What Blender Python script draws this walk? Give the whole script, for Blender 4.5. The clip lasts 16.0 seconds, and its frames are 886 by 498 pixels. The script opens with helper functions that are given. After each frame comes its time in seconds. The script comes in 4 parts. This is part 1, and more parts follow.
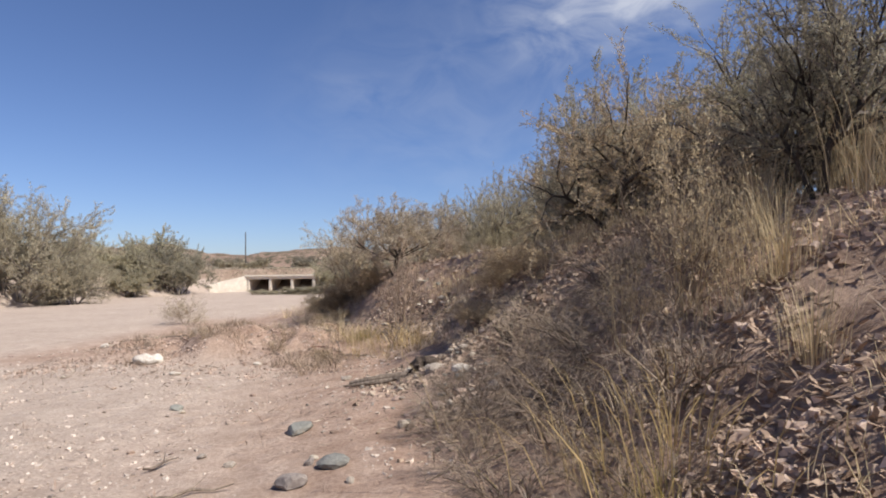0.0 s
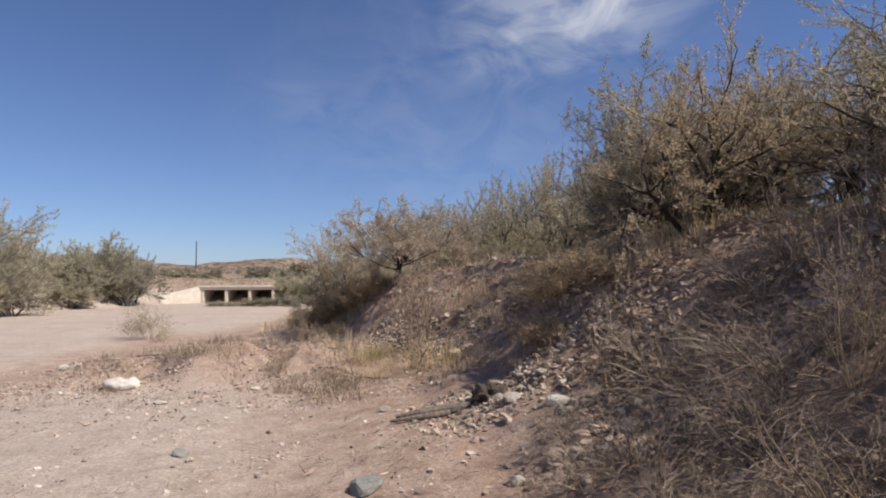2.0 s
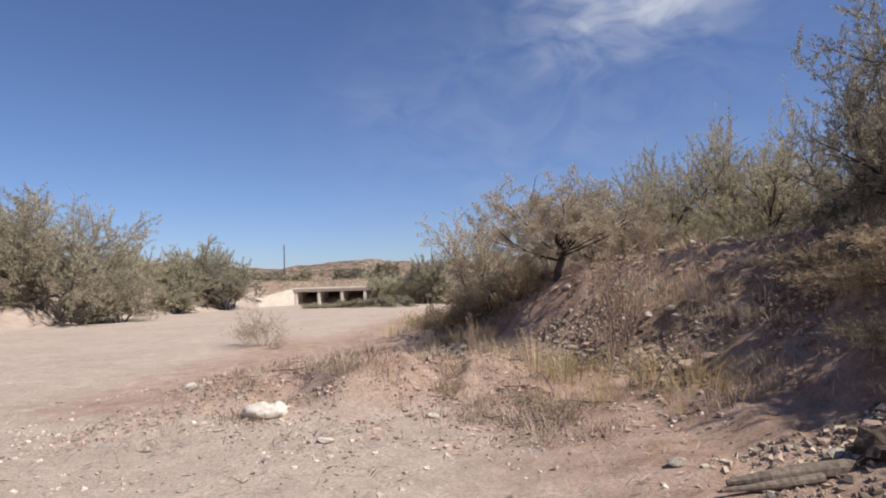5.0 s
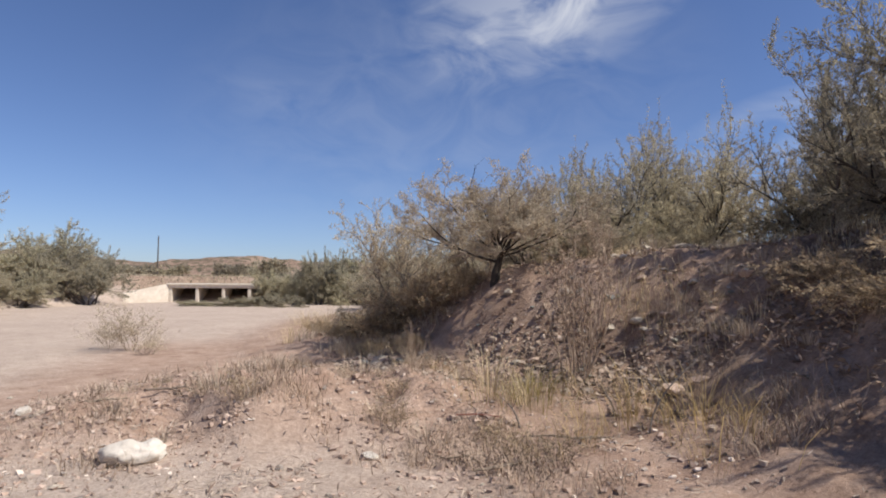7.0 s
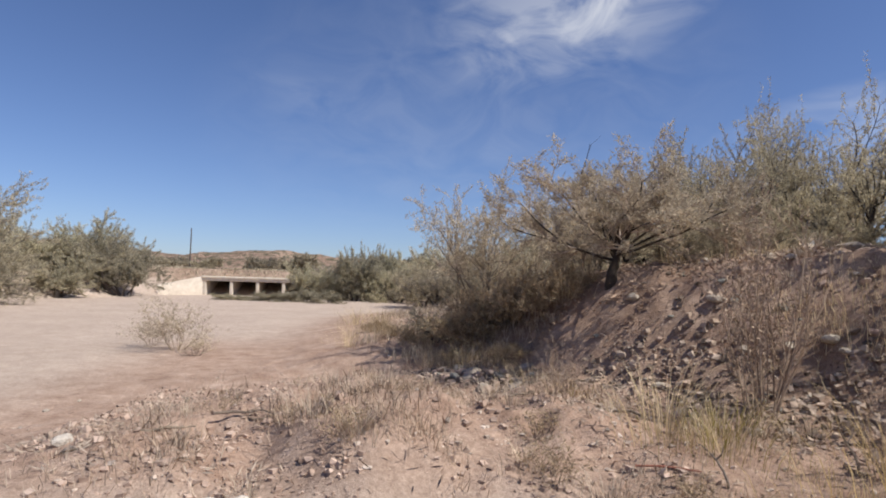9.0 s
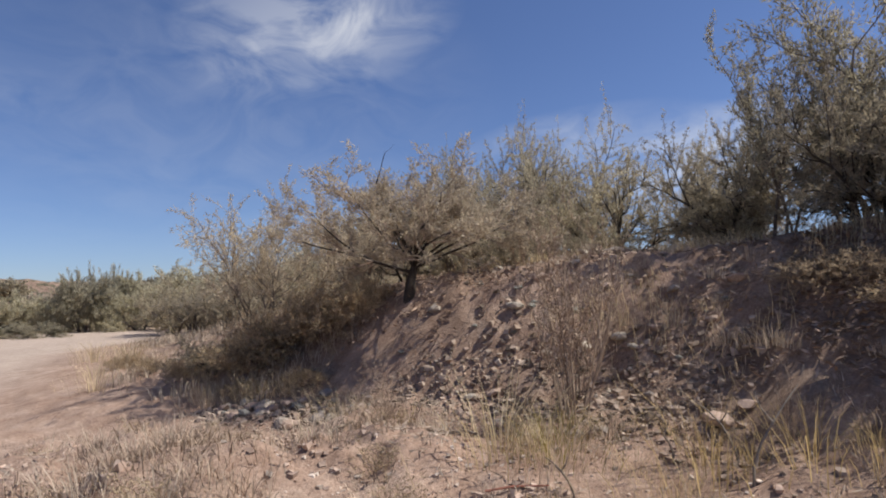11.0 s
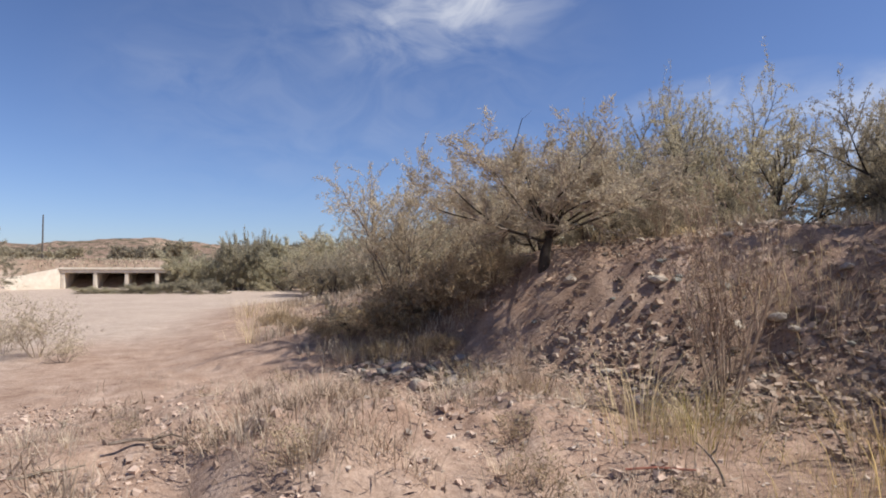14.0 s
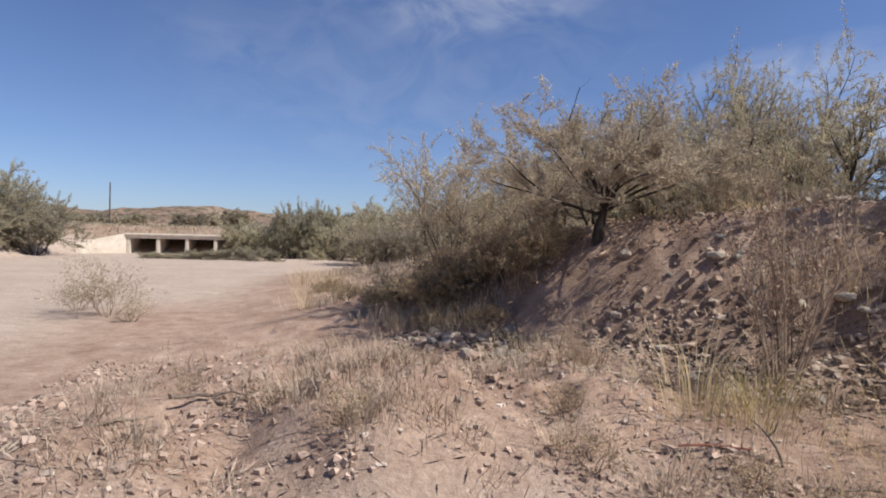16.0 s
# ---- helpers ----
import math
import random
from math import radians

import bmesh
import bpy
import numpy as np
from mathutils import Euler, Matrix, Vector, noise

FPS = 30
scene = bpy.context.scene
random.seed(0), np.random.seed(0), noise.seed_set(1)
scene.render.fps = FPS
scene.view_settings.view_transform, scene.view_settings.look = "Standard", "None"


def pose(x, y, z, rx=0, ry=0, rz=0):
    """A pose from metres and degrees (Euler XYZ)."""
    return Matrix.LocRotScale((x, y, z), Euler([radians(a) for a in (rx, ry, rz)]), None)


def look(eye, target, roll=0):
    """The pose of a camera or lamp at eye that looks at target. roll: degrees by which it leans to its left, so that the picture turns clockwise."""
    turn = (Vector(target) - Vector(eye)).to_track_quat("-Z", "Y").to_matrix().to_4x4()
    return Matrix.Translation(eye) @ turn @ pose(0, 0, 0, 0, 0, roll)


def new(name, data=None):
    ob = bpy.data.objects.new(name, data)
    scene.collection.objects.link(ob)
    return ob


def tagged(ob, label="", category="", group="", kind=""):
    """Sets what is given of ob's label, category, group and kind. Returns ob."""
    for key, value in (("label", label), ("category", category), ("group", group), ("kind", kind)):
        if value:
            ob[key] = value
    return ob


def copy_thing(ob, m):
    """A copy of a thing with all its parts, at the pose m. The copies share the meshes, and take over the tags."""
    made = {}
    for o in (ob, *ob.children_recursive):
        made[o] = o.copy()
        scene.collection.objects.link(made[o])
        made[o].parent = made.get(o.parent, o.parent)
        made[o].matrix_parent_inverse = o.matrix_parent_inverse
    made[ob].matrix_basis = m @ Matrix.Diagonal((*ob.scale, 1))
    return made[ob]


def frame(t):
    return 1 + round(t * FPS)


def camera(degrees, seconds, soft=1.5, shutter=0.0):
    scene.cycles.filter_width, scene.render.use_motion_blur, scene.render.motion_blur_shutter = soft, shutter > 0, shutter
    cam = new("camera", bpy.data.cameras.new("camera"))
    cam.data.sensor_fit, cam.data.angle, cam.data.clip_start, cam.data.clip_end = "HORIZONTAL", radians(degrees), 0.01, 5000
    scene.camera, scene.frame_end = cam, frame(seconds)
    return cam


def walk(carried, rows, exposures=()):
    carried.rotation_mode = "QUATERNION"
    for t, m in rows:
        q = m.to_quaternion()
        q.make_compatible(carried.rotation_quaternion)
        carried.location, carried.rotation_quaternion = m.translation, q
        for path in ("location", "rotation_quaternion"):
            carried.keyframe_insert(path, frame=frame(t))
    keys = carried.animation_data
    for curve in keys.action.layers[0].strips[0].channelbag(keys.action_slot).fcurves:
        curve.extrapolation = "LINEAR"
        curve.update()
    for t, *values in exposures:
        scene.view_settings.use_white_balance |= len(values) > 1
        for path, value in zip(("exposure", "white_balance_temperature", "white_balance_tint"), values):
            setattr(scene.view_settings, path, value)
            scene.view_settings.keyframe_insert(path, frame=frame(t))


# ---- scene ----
cam = camera(72.4, 16.0, soft=1.9)
METRES, EYE, TILT, LEAN, TURN = 10.0, 1.65, 2.2, 0.7, 0.0
ROWS = [
    (0.0, 0.0, 0.0, 0.0, 0.0, 0.0, 0.0),
    (0.5, -0.0357, 0.0284, -0.0028, -0.13, 0.08, -4.15),
    (1.0, -0.0605, 0.077, -0.0052, -1.67, -0.01, -2.15),
    (1.5, -0.0957, 0.1104, -0.0051, -2.86, 3.68, -1.64),
    (2.0, -0.1274, 0.1495, -0.0111, -4.49, 1.18, -0.53),
    (2.5, -0.156, 0.1919, -0.0135, 2.18, 1.14, -0.25),
    (3.0, -0.1895, 0.2259, -0.0139, 0.26, 2.63, -2.32),
    (3.5, -0.2204, 0.2699, -0.0193, 3.37, 1.32, -0.35),
    (4.0, -0.2545, 0.3078, -0.0224, 3.43, 0.35, 0.8),
    (6.5, -0.3328, 0.525, -0.0342, -2.6, 2.36, -0.53),
    (7.0, -0.3568, 0.5619, -0.0361, -8.01, 1.33, -1.31),
    (7.5, -0.3732, 0.6105, -0.0372, -5.93, 1.69, -1.51),
    (8.0, -0.3976, 0.6497, -0.0421, -4.77, -0.56, -2.75),
    (10.5, -0.4847, 0.8096, -0.0408, -17.46, 4.42, 0.77),
    (11.0, -0.4847, 0.8077, -0.0418, -28.58, 2.83, 0.11),
    (11.5, -0.4856, 0.8121, -0.0446, -30.5, -0.34, -2.06),
    (12.0, -0.4866, 0.8142, -0.0436, -26.48, 0.95, -1.27),
    (12.5, -0.4873, 0.8181, -0.0458, -21.76, -0.87, -1.4),
    (13.0, -0.4867, 0.8183, -0.0445, -20.36, 0.09, -1.21),
    (13.5, -0.4877, 0.8184, -0.0452, -18.34, -0.99, -1.44),
    (14.0, -0.4895, 0.8186, -0.0447, -16.54, -0.07, -1.42),
    (14.5, -0.4905, 0.8194, -0.0455, -15.22, -0.19, -1.19),
    (15.0, -0.4907, 0.8199, -0.0453, -12.82, 0.33, 0.61),
    (15.5, -0.4923, 0.8199, -0.0452, -12.44, 0.09, -2.17),
    (16.0, -0.4925, 0.82, -0.0477, -11.86, -2.79, -2.49),
]
walk(cam, [(t, pose(0, 0, EYE, TILT, LEAN, TURN) @ pose(METRES * x, METRES * y, METRES * z, 90 + pitch, roll, yaw)) for t, x, y, z, yaw, pitch, roll in ROWS],
     [(0.0, 0.3), (1.5, 0.15), (4.0, 0.2), (8.0, 0.22), (11.0, 0.15), (12.0, 0.6), (13.0, 0.45), (14.5, 0.25), (16.0, 0.2)])

# ---- world, sun, exposure ----
SUN_DIR = Vector((0.56, -0.31, 0.83)).normalized()
world = bpy.data.worlds.new("world")
scene.world = world
world.use_nodes = True
wn, wl = world.node_tree.nodes, world.node_tree.links
wn.clear()
sky = wn.new("ShaderNodeTexSky")
sky.sky_type = "NISHITA"
sky.sun_disc = False
sky.sun_elevation = math.asin(SUN_DIR.z)
sky.sun_rotation = math.atan2(SUN_DIR.x, SUN_DIR.y)
sky.altitude = 1200
sky.air_density, sky.dust_density, sky.ozone_density = 1.0, 1.0, 2.0
coord = wn.new("ShaderNodeTexCoord")


def wmath(op, a, b=None, c=None):
    n = wn.new("ShaderNodeMath")
    n.operation = op
    for i, v in enumerate((a, b, c)):
        if v is None:
            continue
        if isinstance(v, (int, float)):
            n.inputs[i].default_value = v
        else:
            wl.new(v, n.inputs[i])
    return n.outputs[0]


def wisp(azimuth, elevation, wide, high, lean, amount):
    """Density of a thin cloud round a direction of the sky, in degrees clockwise from y and up."""
    a, e = radians(azimuth), radians(elevation)
    mid = Vector((math.sin(a) * math.cos(e), math.cos(a) * math.cos(e), math.sin(e)))
    side = Vector((math.cos(a), -math.sin(a), 0))
    up = side.cross(mid)
    u = side * math.cos(radians(lean)) + up * math.sin(radians(lean))
    v = up * math.cos(radians(lean)) - side * math.sin(radians(lean))
    total = None
    for axis, size in ((u, wide), (v, high)):
        d = wn.new("ShaderNodeVectorMath")
        d.operation = "DOT_PRODUCT"
        wl.new(coord.outputs["Generated"], d.inputs[0])
        d.inputs[1].default_value = axis
        off = wmath("DIVIDE", wmath("SUBTRACT", d.outputs["Value"], axis.dot(mid)), math.sin(radians(size)))
        sq = wmath("MULTIPLY", off, off)
        total = sq if total is None else wmath("ADD", total, sq)
    soft = wmath("MAXIMUM", wmath("SUBTRACT", 1.0, total), 0.0)
    return wmath("MULTIPLY", soft, amount)


stretch = wn.new("ShaderNodeMapping")
stretch.inputs["Scale"].default_value = (7, 5, 12)
stretch.inputs["Rotation"].default_value = (0.3, 0.5, 0.2)
wl.new(coord.outputs["Generated"], stretch.inputs["Vector"])
cn = wn.new("ShaderNodeTexNoise")
cn.inputs["Scale"].default_value = 1.3
cn.inputs["Detail"].default_value = 7
cn.inputs["Roughness"].default_value = 0.55
cn.inputs["Distortion"].default_value = 1.1
wl.new(stretch.outputs[0], cn.inputs["Vector"])
wisps = None
for spec in ((19.2, 24.6, 7, 4, 24, 0.75), (11.2, 22.6, 4.2, 1.1, -45, 0.5), (16.5, 24.2, 14, 7, 14, 0.45), (8, 17, 26, 14, 8, 0.1), (-8, 16.4, 6, 3, -8, 0.13), (10, 12.8, 5, 2.2, 0, 0.15), (42, 13, 14, 4, 5, 0.35), (54, 11, 12, 5, 0, 0.7)):
    w = wisp(*spec)
    wisps = w if wisps is None else wmath("MAXIMUM", wisps, w)
ragged = wmath("MULTIPLY_ADD", cn.outputs["Fac"], 3.0, -0.95)
ragged = wmath("MINIMUM", wmath("MAXIMUM", ragged, 0.0), 1.0)
cover = wmath("MULTIPLY", wisps, ragged)
tone = wn.new("ShaderNodeMixRGB")
tone.blend_type = "MULTIPLY"
tone.inputs["Fac"].default_value = 1.0
wl.new(sky.outputs[0], tone.inputs["Color1"])
tone.inputs["Color2"].default_value = (0.82, 0.89, 1.14, 1)
mixc = wn.new("ShaderNodeMixRGB")
mixc.inputs["Color2"].default_value = (7.6, 7.8, 8.4, 1)
wl.new(cover, mixc.inputs["Fac"])
wl.new(tone.outputs[0], mixc.inputs["Color1"])
bg = wn.new("ShaderNodeBackground")
bg.inputs["Strength"].default_value = 0.085
wl.new(mixc.outputs[0], bg.inputs["Color"])
wout = wn.new("ShaderNodeOutputWorld")
wl.new(bg.outputs[0], wout.inputs[0])

sun = new("sun", bpy.data.lights.new("sun", "SUN"))
sun.data.energy = 5.0
sun.data.angle = radians(0.53)
sun.data.color = (1.0, 0.955, 0.89)
sun.matrix_world = look(SUN_DIR * 60, (0, 0, 0))


# ---- materials ----
def material(name):
    m = bpy.data.materials.new(name)
    m.use_nodes = True
    return m, m.node_tree.nodes, m.node_tree.links, m.node_tree.nodes["Principled BSDF"]


def noise_node(n, l, scale, detail=5, rough=0.6, vec=None):
    t = n.new("ShaderNodeTexNoise")
    t.inputs["Scale"].default_value = scale
    t.inputs["Detail"].default_value = detail
    t.inputs["Roughness"].default_value = rough
    if vec is not None:
        l.new(vec, t.inputs["Vector"])
    return t.outputs["Fac"]


def ramp(n, l, fac, stops):
    r = n.new("ShaderNodeValToRGB")
    el = r.color_ramp.elements
    while len(el) < len(stops):
        el.new(0.5)
    for e, (p, c) in zip(el, stops):
        e.position = p
        e.color = (*c, 1)
    l.new(fac, r.inputs["Fac"])
    return r.outputs["Color"]


def blend(n, l, fac, a, b, mode="MIX"):
    m = n.new("ShaderNodeMixRGB")
    m.blend_type = mode
    for sock, v in ((m.inputs["Fac"], fac), (m.inputs["Color1"], a), (m.inputs["Color2"], b)):
        if isinstance(v, (int, float)):
            sock.default_value = v
        elif isinstance(v, tuple):
            sock.default_value = (*v, 1)
        else:
            l.new(v, sock)
    return m.outputs["Color"]


def bump(n, l, b, height, strength, distance):
    bp = n.new("ShaderNodeBump")
    bp.inputs["Strength"].default_value = strength
    bp.inputs["Distance"].default_value = distance
    l.new(height, bp.inputs["Height"])
    l.new(bp.outputs[0], b.inputs["Normal"])


def earth_material():
    """Pinkish desert soil: pale smooth sand in the wash, browner stony soil on the banks."""
    m, n, l, b = material("desert_soil")
    pos = n.new("ShaderNodeNewGeometry").outputs["Position"]
    big = noise_node(n, l, 0.45, 4, 0.6, pos)
    mid = noise_node(n, l, 2.6, 6, 0.65, pos)
    fine = noise_node(n, l, 26, 6, 0.7, pos)
    grit = noise_node(n, l, 110, 3, 0.7, pos)
    sand = ramp(n, l, mid, ((0.3, (0.455, 0.36, 0.29)), (0.7, (0.56, 0.46, 0.38))))
    soil = ramp(n, l, mid, ((0.28, (0.29, 0.185, 0.13)), (0.5, (0.43, 0.3, 0.225)), (0.75, (0.56, 0.42, 0.33))))
    bank = ramp(n, l, mid, ((0.3, (0.19, 0.125, 0.085)), (0.55, (0.34, 0.24, 0.17)), (0.78, (0.5, 0.38, 0.285))))
    a1 = n.new("ShaderNodeAttribute")
    a1.attribute_name = "soil_sand"
    a2 = n.new("ShaderNodeAttribute")
    a2.attribute_name = "soil_bank"
    edge = n.new("ShaderNodeMath")
    edge.operation = "MULTIPLY_ADD"
    l.new(fine, edge.inputs[0])
    edge.inputs[1].default_value = 0.5
    edge.inputs[2].default_value = -0.25
    s = n.new("ShaderNodeMath")
    s.operation = "ADD"
    s.use_clamp = True
    l.new(a1.outputs["Fac"], s.inputs[0])
    l.new(edge.outputs[0], s.inputs[1])
    c = blend(n, l, s.outputs[0], soil, sand)
    c = blend(n, l, a2.outputs["Fac"], c, bank)
    c = blend(n, l, 0.55, c, ramp(n, l, fine, ((0.32, (0.45, 0.42, 0.40)), (0.55, (0.95, 0.95, 0.95)), (0.72, (1.25, 1.25, 1.22)))), "MULTIPLY")
    c = blend(n, l, 0.4, c, ramp(n, l, grit, ((0.35, (0.55, 0.5, 0.47)), (0.6, (1.15, 1.15, 1.15)))), "MULTIPLY")
    c = blend(n, l, 0.35, c, ramp(n, l, big, ((0.3, (0.75, 0.72, 0.7)), (0.7, (1.15, 1.15, 1.15)))), "MULTIPLY")
    l.new(c, b.inputs["Base Color"])
    b.inputs["Roughness"].default_value = 0.95
    b.inputs["Specular IOR Level"].default_value = 0.15
    h = n.new("ShaderNodeMath")
    h.operation = "MULTIPLY_ADD"
    l.new(grit, h.inputs[0])
    h.inputs[1].default_value = 0.4
    l.new(fine, h.inputs[2])
    bump(n, l, b, h.outputs[0], 0.7, 0.035)
    return m


def simple_material(name, low, high, scale, rough=0.85, jitter=0.25, island=False, through_light=0.0, bump_size=0.0, spec=0.2):
    """Two-tone noisy surface with a change of brightness from thing to thing, or from leaf to leaf."""
    m, n, l, b = material(name)
    vec = n.new("ShaderNodeTexCoord").outputs["Object"]
    f = noise_node(n, l, scale, 6, 0.65, vec)
    c = ramp(n, l, f, ((0.3, low), (0.7, high)))
    if island:
        rnd = n.new("ShaderNodeNewGeometry").outputs["Random Per Island"]
        k = ramp(n, l, rnd, ((0.0, (1 - jitter * 1.6,) * 3), (1.0, (1 + jitter * 1.3,) * 3)))
        c = blend(n, l, 1.0, c, k, "MULTIPLY")
    rnd = n.new("ShaderNodeObjectInfo").outputs["Random"]
    k = ramp(n, l, rnd, ((0.0, (1 - jitter, 1 - jitter, 1 - jitter * 0.9)), (1.0, (1 + jitter * 0.7, 1 + jitter * 0.75, 1 + jitter * 0.55))))
    c = blend(n, l, 1.0, c, k, "MULTIPLY")
    l.new(c, b.inputs["Base Color"])
    b.inputs["Roughness"].default_value = rough
    b.inputs["Specular IOR Level"].default_value = spec
    if bump_size:
        bump(n, l, b, noise_node(n, l, scale * 2.5, 5, 0.7, vec), 0.8, bump_size)
    if through_light:
        t = n.new("ShaderNodeBsdfTranslucent")
        l.new(c, t.inputs["Color"])
        mx = n.new("ShaderNodeMixShader")
        mx.inputs[0].default_value = through_light
        l.new(b.outputs[0], mx.inputs[1])
        l.new(t.outputs[0], mx.inputs[2])
        l.new(mx.outputs[0], n["Material Output"].inputs["Surface"])
    return m


EARTH = earth_material()
BARK = simple_material("grey_brown_bark", (0.09, 0.072, 0.06), (0.23, 0.185, 0.15), 14, bump_size=0.006)
DARK_BARK = simple_material("dark_bark", (0.03, 0.024, 0.02), (0.085, 0.066, 0.052), 14, bump_size=0.006)
TWIG = simple_material("dead_bleached_twig", (0.12, 0.083, 0.058), (0.47, 0.365, 0.27), 6, island=True, jitter=0.3)
STALK = simple_material("dry_stalk", (0.25, 0.175, 0.125), (0.5, 0.38, 0.285), 6, island=True, jitter=0.25)
TAN_LEAF = simple_material("tan_olive_leaf", (0.52, 0.43, 0.305), (0.74, 0.635, 0.47), 1.6, island=True, through_light=0.5)
OLIVE_LEAF = simple_material("olive_leaf", (0.37, 0.315, 0.22), (0.58, 0.505, 0.365), 1.6, island=True, through_light=0.5)
GREEN_LEAF = simple_material("dusty_green_leaf", (0.31, 0.275, 0.195), (0.5, 0.445, 0.325), 1.6, island=True, through_light=0.5)
FAR_LEAF = simple_material("far_dusty_green_leaf", (0.36, 0.32, 0.225), (0.58, 0.52, 0.37), 0.8, island=True, through_light=0.4)
DRAB_LEAF = simple_material("drab_grey_olive_leaf", (0.29, 0.25, 0.18), (0.48, 0.415, 0.3), 0.8, island=True, through_light=0.3)
PALE_TWIG = simple_material("pale_pinkish_twig", (0.32, 0.25, 0.2), (0.54, 0.44, 0.36), 6, island=True, jitter=0.25)
GREY_TWIG = simple_material("grey_twig", (0.15, 0.125, 0.105), (0.28, 0.235, 0.195), 6, island=True, jitter=0.25)
BROWN_LEAF = simple_material("brown_dead_leaf", (0.37, 0.28, 0.18), (0.62, 0.49, 0.335), 1.6, island=True, through_light=0.5)
STRAW = simple_material("straw_grass", (0.46, 0.35, 0.21), (0.74, 0.6, 0.4), 5, island=True, through_light=0.35)
GOLD = simple_material("golden_grass", (0.44, 0.31, 0.14), (0.66, 0.5, 0.26), 5, island=True, through_light=0.5)
OLIVE_GRASS = simple_material("yellow_green_grass", (0.27, 0.22, 0.06), (0.45, 0.37, 0.12), 5, island=True, through_light=0.5)
GREY_GRASS = simple_material("bleached_grass", (0.4, 0.31, 0.23), (0.7, 0.58, 0.45), 5, island=True, through_light=0.2)
LITTER = simple_material("leaf_litter", (0.25, 0.165, 0.115), (0.52, 0.38, 0.28), 5, island=True)
STONE = simple_material("grey_brown_stone", (0.29, 0.235, 0.19), (0.53, 0.455, 0.38), 9, jitter=0.35, bump_size=0.01)
DARK_STONE = simple_material("grey_green_stone", (0.17, 0.165, 0.145), (0.31, 0.295, 0.26), 9, jitter=0.2, bump_size=0.01)
PINK_STONE = simple_material("pink_brown_stone", (0.33, 0.23, 0.18), (0.54, 0.4, 0.32), 9, jitter=0.3, bump_size=0.01)
GRAVEL = simple_material("mixed_gravel", (0.31, 0.22, 0.155), (0.62, 0.49, 0.375), 2.5, jitter=0.4, island=True)
PALE_GRAVEL = simple_material("pale_gravel", (0.42, 0.32, 0.255), (0.74, 0.63, 0.53), 2.5, jitter=0.3, island=True)
WHITE_STONE = simple_material("white_limestone", (0.52, 0.455, 0.375), (0.7, 0.635, 0.55), 6, jitter=0.02, bump_size=0.02)
DEADWOOD = simple_material("weathered_wood", (0.10, 0.075, 0.058), (0.33, 0.26, 0.20), 22, bump_size=0.012)
CHAR = simple_material("dark_rotten_wood", (0.04, 0.03, 0.025), (0.14, 0.105, 0.08), 18, bump_size=0.02)
CONCRETE = simple_material("sunlit_concrete", (0.55, 0.47, 0.38), (0.72, 0.65, 0.55), 2.2, jitter=0.04, bump_size=0.004)
# darker copy of the concrete: paints the shade inside the culvert bays
SHADED_CONCRETE = simple_material("shaded_concrete", (0.10, 0.085, 0.07), (0.20, 0.17, 0.14), 2.2, jitter=0.04)
POLE_WOOD = simple_material("creosoted_pole", (0.06, 0.05, 0.045), (0.13, 0.11, 0.095), 8)


def hill_material(name, low, high, scrub):
    m, n, l, b = material(name)
    pos = n.new("ShaderNodeNewGeometry").outputs["Position"]
    c = ramp(n, l, noise_node(n, l, 0.06, 7, 0.7, pos), ((0.35, low), (0.65, high)))
    k = ramp(n, l, noise_node(n, l, 0.35, 4, 0.7, pos), ((0.48, (0, 0, 0)), (0.56, (1, 1, 1))))
    c = blend(n, l, k, c, scrub)
    l.new(c, b.inputs["Base Color"])
    b.inputs["Roughness"].default_value = 1.0
    b.inputs["Specular IOR Level"].default_value = 0.05
    bump(n, l, b, noise_node(n, l, 0.4, 5, 0.7, pos), 1.0, 1.5)
    return m


HILL = hill_material("scrubby_hill", (0.23, 0.155, 0.115), (0.36, 0.26, 0.195), (0.115, 0.10, 0.068))
# blue-grey of the distance haze is put into these base colours
FAR_HILL = hill_material("hazed_far_hill", (0.16, 0.16, 0.165), (0.21, 0.21, 0.21), (0.14, 0.15, 0.155))


# ---- mesh helpers ----
def mesh_object(name, verts, faces, mat, parent=None, label="", smooth=False):
    me = bpy.data.meshes.new(name)
    me.from_pydata([tuple(v) for v in verts] if not isinstance(verts, np.ndarray) else verts.tolist(), [], faces if isinstance(faces, list) else faces.tolist())
    me.materials.append(mat)
    if smooth:
        me.shade_smooth()
    ob = new(name, me)
    if parent is not None:
        ob.parent = parent
    if label:
        ob["label"] = label
    return ob


def part(name, bm, mat, parent, label=""):
    me = bpy.data.meshes.new(name)
    bm.to_mesh(me)
    bm.free()
    me.materials.append(mat)
    ob = new(name, me)
    ob.parent = parent
    if label:
        ob["label"] = label
    return ob


def lattice(ix, iy, seed):
    h = (ix.astype(np.int64) * 374761393 + iy.astype(np.int64) * 668265263 + seed * 974634777) & 0x7FFFFFFF
    h = ((h ^ (h >> 13)) * 1274126177) & 0x7FFFFFFF
    return ((h ^ (h >> 16)) & 0xFFFF) / 65535.0


def value_noise(x, y, seed=0):
    ix, iy = np.floor(x), np.floor(y)
    fx, fy = x - ix, y - iy
    fx, fy = fx * fx * (3 - 2 * fx), fy * fy * (3 - 2 * fy)
    a, b = lattice(ix, iy, seed), lattice(ix + 1, iy, seed)
    c, d = lattice(ix, iy + 1, seed), lattice(ix + 1, iy + 1, seed)
    return (a + (b - a) * fx) * (1 - fy) + (c + (d - c) * fx) * fy - 0.5


